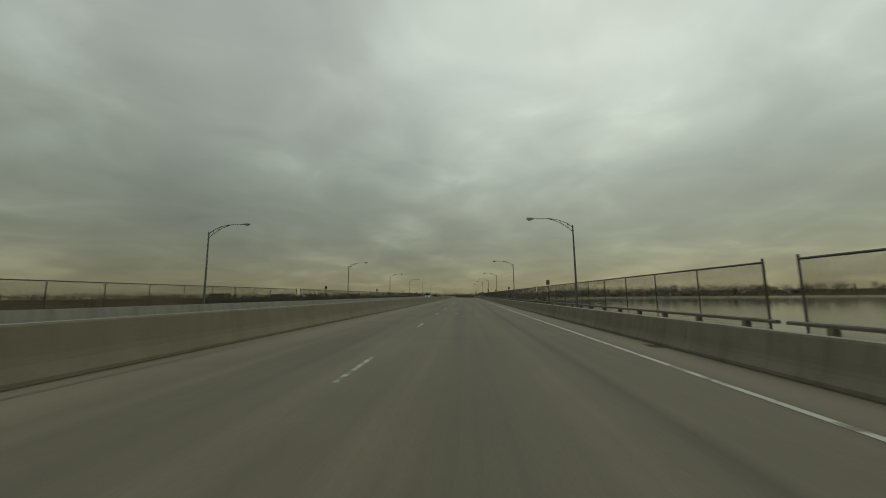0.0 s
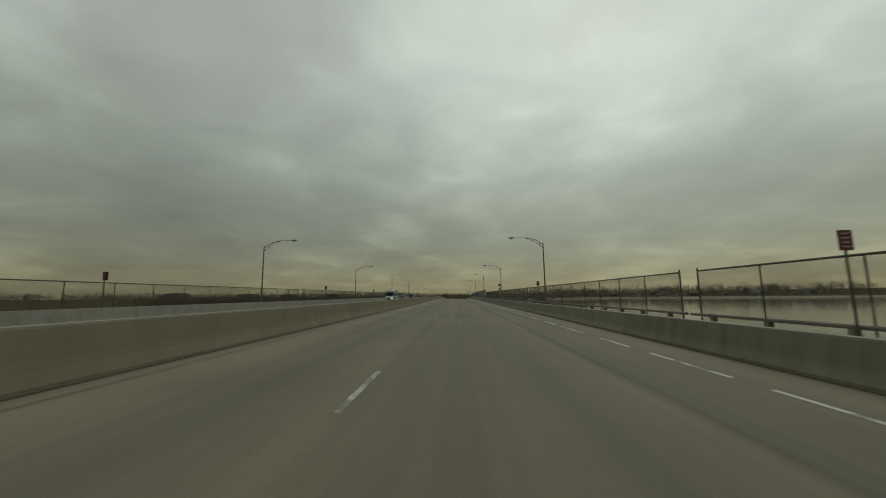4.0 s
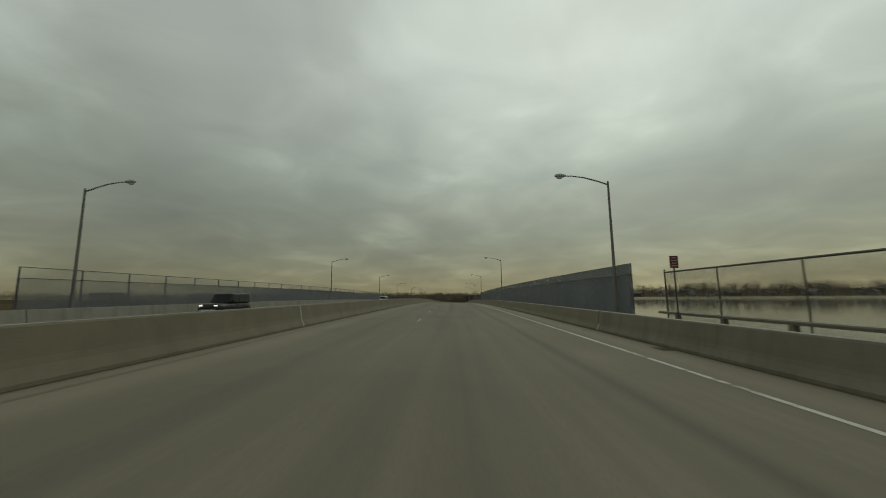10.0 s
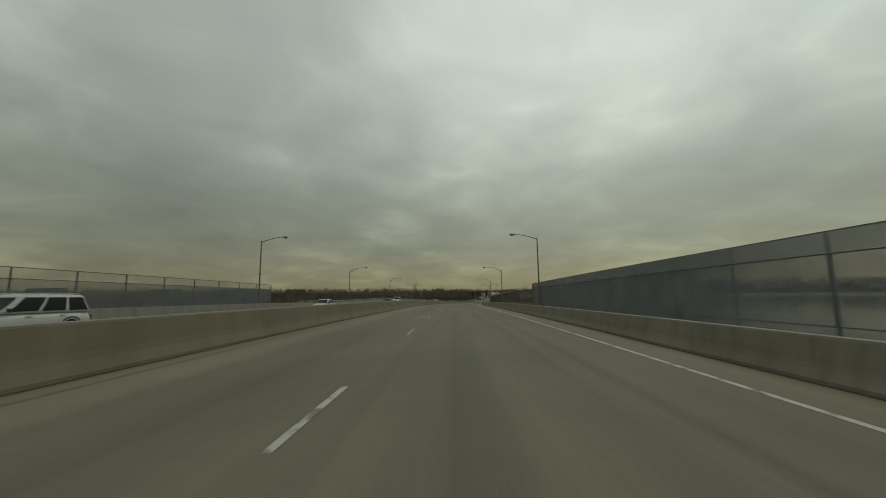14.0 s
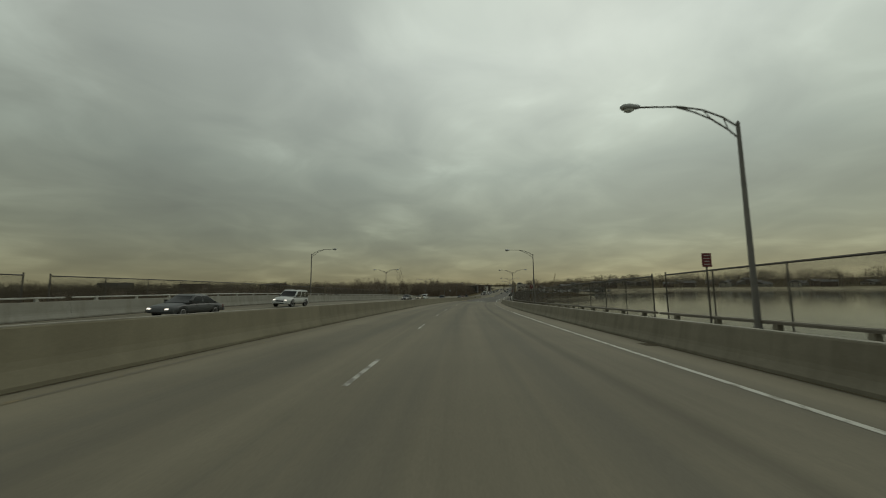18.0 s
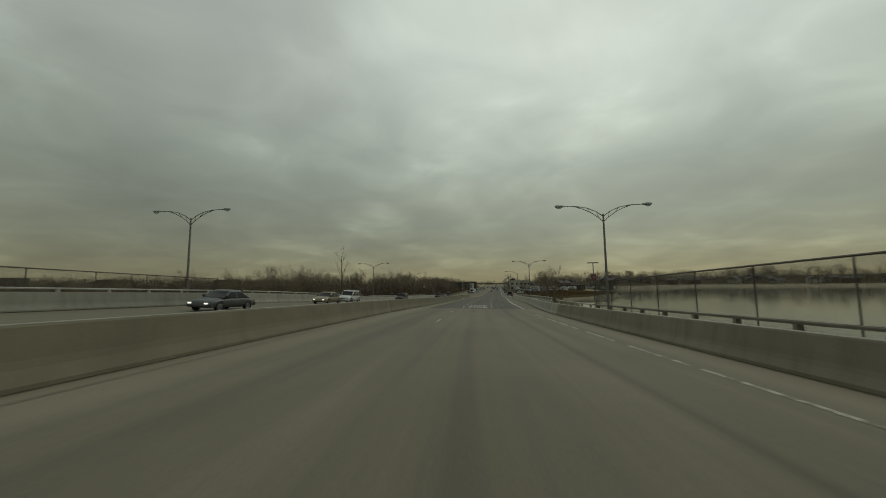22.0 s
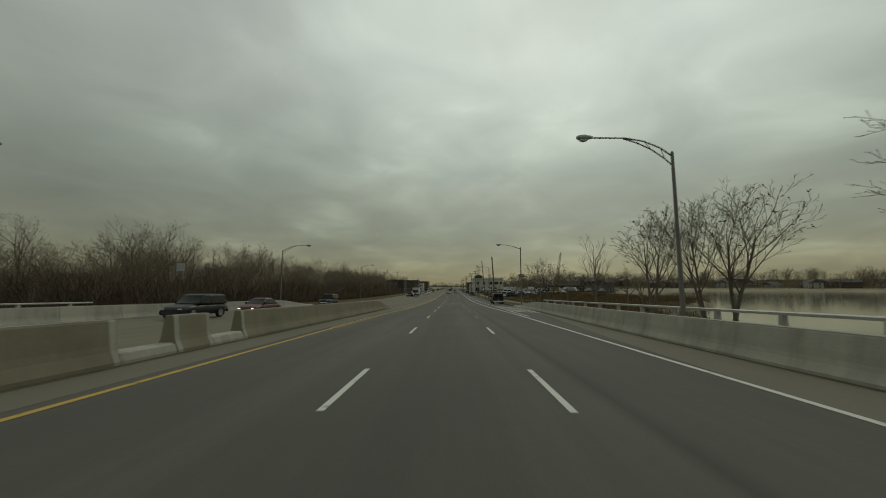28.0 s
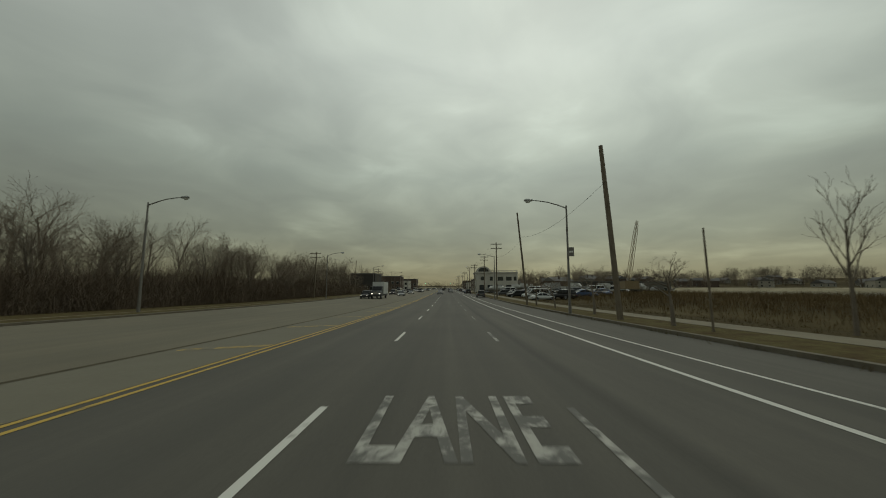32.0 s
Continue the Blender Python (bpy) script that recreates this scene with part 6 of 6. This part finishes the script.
# ---- buildings, poles and the yard ahead ----
STUCCO = material("pale_stucco", (.52, .50, .45), .85, 0, (.1, .1), (2.5, .3, (.32, .30, .26)))
BRICK = material("dark_brick", (.10, .072, .056), .9, 0, (.15, .3), (3, .3))
ROOF = material("grey_roofing", (.12, .115, .11), .9, 0, (.3, .25), (3, .3), 0, .2)
SIDING = material("house_siding", (.24, .225, .19), .9, 0, (.4, .15), (3, .2), 0, .35)
WIN = material("window_glass", (.03, .035, .037), .12)
TIMBER = material("weathered_pole_timber", (.175, .148, .112), .95, 0, (.05, .3), (.7, .4), .4, .1)
CRANE_PAINT = material("crane_lattice_paint", (.24, .18, .10), .7, .2, (.2, .2))
BOAT_WRAP = material("white_boat_hull", (.40, .40, .385), .5, 0, (.5, .1), (1.5, .4), 0, .35)
SHED = material("grey_shed_cladding", (.13, .122, .105), .8, 0, (.4, .15), (2.5, .3))
DARK_METAL = material("dark_cladding", (.055, .05, .045), .8, 0, (.3, .25), (2, .3))


def ground_at(s, x):
    p = P(s, x)
    return Vector((p.x, p.y, max(land(p.x, p.y), SHORE + .8)))


def window_at(parent, m, w, h, frame_mat, depth=.06):
    mb = MB()
    mb.box(-w / 2 - .08, w / 2 + .08, -depth, .02, -h / 2 - .08, -h / 2, m)
    mb.box(-w / 2 - .08, w / 2 + .08, -depth, .02, h / 2, h / 2 + .08, m)
    for sx in (-1, 1):
        mb.box(min(sx * w / 2, sx * (w / 2 + .08)), max(sx * w / 2, sx * (w / 2 + .08)), -depth, .02, -h / 2, h / 2, m)
    f = part("window", mb, frame_mat, parent)
    mb = MB()
    mb.box(-w / 2, w / 2, -.03, -.005, -h / 2, h / 2, m)
    part("pane", mb, WIN, f, "dark window glass")


# two-storey hall with a domed corner
def hall():
    p = P(722, 22)
    t = thing("corner_hall", pose(p.x, p.y, ground_at(722, 22).z, 0, 0, -math.degrees(heading(722))), "pale stucco two-storey hall with a rounded gable and parapet", "building", "avenue buildings")
    mb = MB()
    mb.box(-9, 9, 0, 14, 0, 8.2)
    part("wall", mb, STUCCO, t)
    mb = MB()
    mb.box(-9.3, 9.3, -.3, 14.3, 8.2, 8.75)
    part("cornice", mb, STUCCO, t)
    mb = MB()
    n = 12
    arc = [(-5.8 + 3.0 * math.cos(math.pi * k / n), 8.75 + 2.4 * math.sin(math.pi * k / n)) for k in range(n + 1)]
    mb.loft([[(x, y, z) for x, z in arc] for y in (-.2, 3.5)])
    part("arched_gable", mb, STUCCO, t)
    mb = MB()
    arc2 = [(-5.8 + 2.3 * math.cos(math.pi * k / n), 8.85 + 1.75 * math.sin(math.pi * k / n)) for k in range(n + 1)]
    mb.loft([[(x, y, z) for x, z in arc2] for y in (-.26, -.21)])
    part("gable_window", mb, WIN, t, "dark arched window")
    mb = MB()
    mb.tube([(-6.2, -.12, 5.9), (-6.2, .05, 5.9)], .85, 16)
    part("round_window", mb, WIN, t, "dark round window")
    for x, z, w, h in ((1.6, 5.8, 2.4, 1.7), (5.2, 5.8, 2.4, 1.7), (-2.4, 5.8, 1.3, 1.7), (7.9, 5.8, 1.2, 1.7), (-6.5, 2.0, 2.2, 2.2), (-3, 2.0, 2.2, 2.2), (1.2, 2.0, 2.6, 2.2), (5.2, 2.0, 2.6, 2.2)):
        window_at(t, shift((x, 0, z)), w, h, STUCCO)
    for k in range(5):
        y = 1.5 + k * 2.6
        for z in (2.0, 5.8):
            window_at(t, shift((-9, y + .6, z)) @ pose(0, 0, 0, 0, 0, -90), 1.4, 1.6, STUCCO)
    mb = MB()
    for k in range(10):
        mb.box(-8.8 + k * 1.9, -8.4 + k * 1.9, .0, .3, 8.75, 9.4)
    mb.box(-2.4, 9, .05, .2, 9.3, 9.45)
    part("balustrade", mb, STUCCO, t)


hall()


def block(s, x, w, d, h, mat, label, rows=2, cols=4, group="avenue buildings"):
    p = ground_at(s, x)
    t = thing("building", pose(p.x, p.y, p.z - .2, 0, 0, -math.degrees(heading(s))), label, "building", group)
    mb = MB()
    mb.box(-w / 2, w / 2, 0, d, 0, h)
    part("wall", mb, mat, t)
    mb = MB()
    mb.box(-w / 2 - .15, w / 2 + .15, -.15, d + .15, h, h + .4)
    part("roof", mb, ROOF, t)
    for r in range(rows):
        for c in range(cols):
            window_at(t, shift((-w / 2 + w * (c + .5) / cols, 0, 1.8 + r * 3.1)), min(1.4, w / cols * .6), 1.5, STUCCO)
            side = 90 if x < 0 else -90
            window_at(t, shift(((w / 2 if x < 0 else -w / 2), d * (c + .5) / cols, 1.8 + r * 3.1)) @ pose(0, 0, 0, 0, 0, side), min(1.4, d / cols * .5), 1.5, STUCCO)
    return t


block(712, -34, 10, 14, 7.5, DARK_METAL, "low dark flat-roofed commercial building", 1, 4)
block(775, -33, 12, 16, 8.5, BRICK, "brown brick building with flat roof", 2, 4)
block(815, -32, 11, 18, 7.0, STUCCO, "pale low shop building", 2, 3)
block(860, -31, 12, 20, 9.0, BRICK, "brown brick shop building beyond the trees", 2, 4)
block(765, 26, 14, 20, 6.0, STUCCO, "pale low shop building along the avenue", 1, 4)
block(805, 24, 12, 24, 7.0, BRICK, "brown brick shop building along the avenue", 2, 4)
block(850, 23, 12, 24, 6.0, STUCCO, "pale shop building far along the avenue", 1, 4)
block(905, 23, 14, 26, 8.0, BRICK, "brown brick building far along the avenue", 2, 4)
block(700, 62, 22, 12, 3.6, DARK_METAL, "dark low boatyard shed", 1, 5, "yard buildings")
for s_, x_, w_, h_, mt, rw, cl in ((640, -430, 30, 14, SHED, 3, 5), (700, -390, 24, 13, BRICK, 3, 4), (560, -500, 36, 14, SHED, 3, 6), (820, -360, 26, 14, BRICK, 3, 4)):
    block(s_, x_, w_, 16, h_, mt, "distant blocky building rising above the marsh woods", rw, cl, "distant buildings")
block(735, 95, 20, 14, 5.0, SHED, "grey low boatyard shed", 1, 4, "yard buildings")


def house(w, d, h, label, wall):
    t = thing("house", Matrix(), label, "house", "bank houses")
    mb = MB()
    mb.box(-w / 2, w / 2, -d / 2, d / 2, 0, h)
    part("wall", mb, wall, t)
    mb = MB()
    o = .4
    mb.loft([[(-w / 2 - o, y, h - .1), (w / 2 + o, y, h - .1), (0, y, h + w * .33)] for y in (-d / 2 - o, d / 2 + o)])
    part("roof", mb, ROOF, t)
    for y in (-d / 2, d / 2):
        for x in (-w * .25, w * .25):
            for z in (1.5, 4.2):
                if z < h:
                    window_at(t, shift((x, y, z)) @ pose(0, 0, 0, 0, 0, 0 if y < 0 else 180), 1.0, 1.3, STUCCO)
    for y in (-d * .25, d * .25):
        window_at(t, shift((-w / 2, y, 1.6)) @ pose(0, 0, 0, 0, 0, -90), 1.1, 1.3, STUCCO)
    mb = MB()
    mb.box(w * .2, w * .2 + .6, -.3, .3, h, h + w * .33 + .6)
    part("chimney", mb, BRICK, t)
    return t


HOUSES = [house(8, 10, 5.6, "pale two-storey house with a grey gable roof by the water", SIDING), house(9, 9, 3.2, "low pale bungalow with a grey roof by the water", SIDING), house(7, 11, 5.8, "brown brick house with a gable roof by the water", BRICK)]
for placed, p in enumerate(bank_spots(46, 64, 200, 110, 700)):
    m = pose(p.x, p.y, p.z + .1, 0, 0, rng.uniform(0, 360)) @ Matrix.Diagonal((1.15, 1.15, 1.05, 1))
    if placed < 3:
        HOUSES[placed].matrix_basis = m
    else:
        copy_thing(HOUSES[placed % 3], m)


# utility poles
def pole(s, x, h, arms=True, lean=(0, 0), r=.15, label="weathered timber utility pole with crossarm", z=.15):
    t = thing("utility_pole", at_road(s, x, z), label, "pole", "utility poles")
    top = Vector((lean[0], lean[1], h))
    mb = MB()
    mb.tube([(0, 0, -.3), top * .5, top], [r, r * .85, r * .7], 8)
    part("shaft", mb, TIMBER, t)
    if arms:
        for dz in (.35, 1.25):
            mb = MB()
            mb.box(-1.15, 1.15, -.06, .06, h - dz - .06, h - dz + .06)
            arm = part("crossarm", mb, TIMBER, t)
            for x_ in (-1.05, -.5, .5, 1.05):
                mb = MB()
                mb.tube([(x_, 0, h - dz + .06), (x_, 0, h - dz + .2)], .035, 6)
                part("insulator", mb, LAMP_HEAD, arm)
    return t


pole(589.2, 10.7, 10.9, False, (-.6, .2), .19, "thick bare timber pole leaning towards the road", )
pole(613, 10.5, 11.9, False, (-1.0, .2), .14, "bare timber pole leaning towards the road")
pole(582.3, 11.1, 4.3, False, (-.1, 0), .05, "thin bare timber post in the grass")
for k, s in enumerate((641, 668, 700, 735, 772, 810, 850, 892, 936)):
    pole(s, 10.6 + .3 * (k % 2), 11.6 - .4 * (k % 3), True)
for k, s in enumerate((640, 672, 706, 742, 780, 820, 862)):
    pole(s, -26.8, 9.6 + .5 * (k % 2), k % 2 == 0, (rng.uniform(-.3, .3), 0), label="weathered timber utility pole by the woods")


def wire(a, b, sag, label, z=0):
    pts = [a.lerp(b, q / 8) - Vector((0, 0, sag * 4 * (q / 8) * (1 - q / 8))) for q in range(9)]
    mb = MB()
    mb.tube(pts, .011, 4)
    ob = new("overhead_wire", mb.mesh("overhead_wire", PLASTIC, origin=a))
    ob.matrix_basis = shift(a)
    tagged(ob, label, "wire", "overhead wires")


RP = [(641, 10.6, 11.2), (668, 10.9, 10.8), (700, 10.6, 10.4), (735, 10.9, 11.2), (772, 10.6, 10.8), (810, 10.9, 10.4), (850, 10.6, 11.2), (892, 10.9, 10.8)]
for (s, x, h), (s2, x2, h2) in zip(RP[:-1], RP[1:]):
    for dx in (-1.05, -.5, .5, 1.05):
        wire(P(s, x + dx, h + .2), P(s2, x2 + dx, h2 + .2), .5, "thin black overhead wire between poles")
for s, s2 in ((588.4, 613), (613, 641)):
    wire(P(s, 9.85, 8.4), P(s2, 9.8, 8.8), .9, "slack black cable between leaning poles")
LP = [(640, 9.4), (672, 9.8), (706, 9.4), (742, 9.8), (780, 9.4), (820, 9.8)]
for (s, h), (s2, h2) in zip(LP[:-1], LP[1:]):
    for dx in (-.9, .9):
        wire(P(s, -26.8 + dx, h), P(s2, -26.8 + dx, h2), .6, "thin black overhead wire by the woods")

# lattice crane in the yard
p = ground_at(652, 43)
t = thing("lattice_crane", pose(p.x, p.y, p.z, 0, 0, -20), "dull yellow crawler crane with a raised lattice boom", "crane")
foot, tip = Vector((0, 0, 2.0)), Vector((3.2, 1.0, 17.6))
axis_v = (tip - foot).normalized()
u = axis_v.cross(Vector((0, 0, 1))).normalized()
v = axis_v.cross(u)
mb = MB()
for a, b in ((1, 1), (1, -1), (-1, 1), (-1, -1)):
    mb.tube([foot + u * a * .25 + v * b * .25, foot.lerp(tip, .3) + u * a * .38 + v * b * .38, foot.lerp(tip, .8) + u * a * .32 + v * b * .32, tip + u * a * .15 + v * b * .15], .06, 4)
for k in range(16):
    c0, c1 = foot.lerp(tip, .04 + k * .058), foot.lerp(tip, .04 + (k + 1) * .058)
    w = .34
    for a in (1, -1):
        mb.tube([c0 + u * w * a + v * w, c1 + u * w * a - v * w], .03, 3)
        mb.tube([c0 + v * w * a + u * w, c1 + v * w * a - u * w], .03, 3)
part("boom", mb, CRANE_PAINT, t)
mb = MB()
mb.box(-1.5, 1.5, -3.2, 1.2, 1.2, 3.0)
part("house_body", mb, CRANE_PAINT, t)
mb = MB()
mb.box(.6, 1.5, .2, 1.6, 1.6, 3.4)
part("cab", mb, WIN, t)
for sx in (-1, 1):
    mb = MB()
    mb.loft([[(sx * 1.6 + dx, y, z) for y, z in ((-2.4, .2), (2.4, .2), (2.7, .6), (2.4, 1.0), (-2.4, 1.0), (-2.7, .6))] for dx in (-.35, .35)])
    part("track", mb, TYRE, t)

# laid-up boats in the yard
def boat(length, label):
    t = thing("boat", Matrix(), label, "boat", "laid-up boats")
    mb = MB()
    rings = []
    for f, w, k in ((-.5, .95, .0), (-.2, 1.0, -.05), (.15, .9, 0), (.38, .5, .12), (.5, .06, .28)):
        W = length * .16 * w
        rings.append([(-W, f * length, 1.9 + k), (-W * .8, f * length, 1.2), (0, f * length, .75 + max(0, k) * 2), (W * .8, f * length, 1.2), (W, f * length, 1.9 + k)])
    mb.loft(rings)
    part("hull", mb, BOAT_WRAP, t)
    mb = MB()
    mb.loft([[(-length * .10, y, z0), (length * .10, y, z0), (length * .08, y, z1), (-length * .08, y, z1)] for y, z0, z1 in ((-length * .25, 1.85, 3.0), (length * .12, 1.85, 2.9), (length * .22, 1.85, 2.1))])
    part("cabin", mb, BOAT_WRAP, t)
    for x, y in ((-.6, -.25), (.6, -.25), (-.6, .15), (.6, .15)):
        mb = MB()
        mb.tube([(x * 1.3, y * length, 0), (x * .8, y * length, 1.25)], .06, 5)
        part("stand", mb, DARK_STEEL, t)
    return t


BOATS = [boat(6.5, "white motor boat laid up on stands in the yard"), boat(8.5, "large white cabin boat laid up on stands")]
for k in range(34):
    s = rng.uniform(665, 790)
    x = rng.uniform(18, .62 * (s - 568))
    p = ground_at(s, x)
    m = pose(p.x, p.y, p.z, 0, 0, rng.uniform(0, 360))
    if k < 2:
        BOATS[k].matrix_basis = m
    else:
        copy_thing(BOATS[k % 2], m)

# traffic signals far down the avenue
for s, x in ((900, 9.0), (904, -22.5)):
    t = thing("traffic_signal", at_road(s, x, .1, 0 if x > 0 else 180), "traffic signal with a green light on a mast arm", "traffic light", "traffic signals")
    mb = MB()
    mb.tube([(0, 0, 0), (0, 0, 6.2)], .12, 8)
    part("mast", mb, LAMP_GREY, t)
    mb = MB()
    mb.tube([(0, 0, 5.9), (-5.5, 0, 6.6)], .07, 6)
    part("arm", mb, LAMP_GREY, t)
    for dx in (-5.2, -2.6):
        mb = MB()
        mb.box(dx - .22, dx + .22, -.2, .2, 5.3, 6.5)
        hd = part("signal_head", mb, PLASTIC, t)
        mb = MB()
        mb.tube([(dx, -.21 if x > 0 else .21, 5.55), (dx, -.25 if x > 0 else .25, 5.55)], .15, 10)
        part("green_light", mb, SIGNAL_GREEN, hd)
# sign box and plate on two lamps
for s, z, wd, hh, mat in ((595.5, 4.6, .45, .7, SIGN_WHITE), (551.9, 4.3, .75, .32, PLASTIC)):
    t = thing("lamp_sign", at_road(s, 9.95, 0), "small dark plate fixed to a lamp post" if mat == PLASTIC else "grey control box fixed to a lamp post", "sign")
    mb = MB()
    mb.box(-wd / 2 + .1, wd / 2 + .1, -.22, -.12, z, z + hh)
    pl = part("plate_body", mb, mat if mat == PLASTIC else LAMP_GREY, t)
    mb = MB()
    mb.box(-wd / 2 + .18, wd / 2 + .02, -.228, -.222, z + hh * .4, z + hh * .6)
    part("text_bar", mb, SIGN_WHITE, pl)
    mb = MB()
    mb.tube([(.15, -.12, z + .1), (.15, .05, z + .1)], .03, 5)
    part("bracket", mb, DARK_STEEL, t)
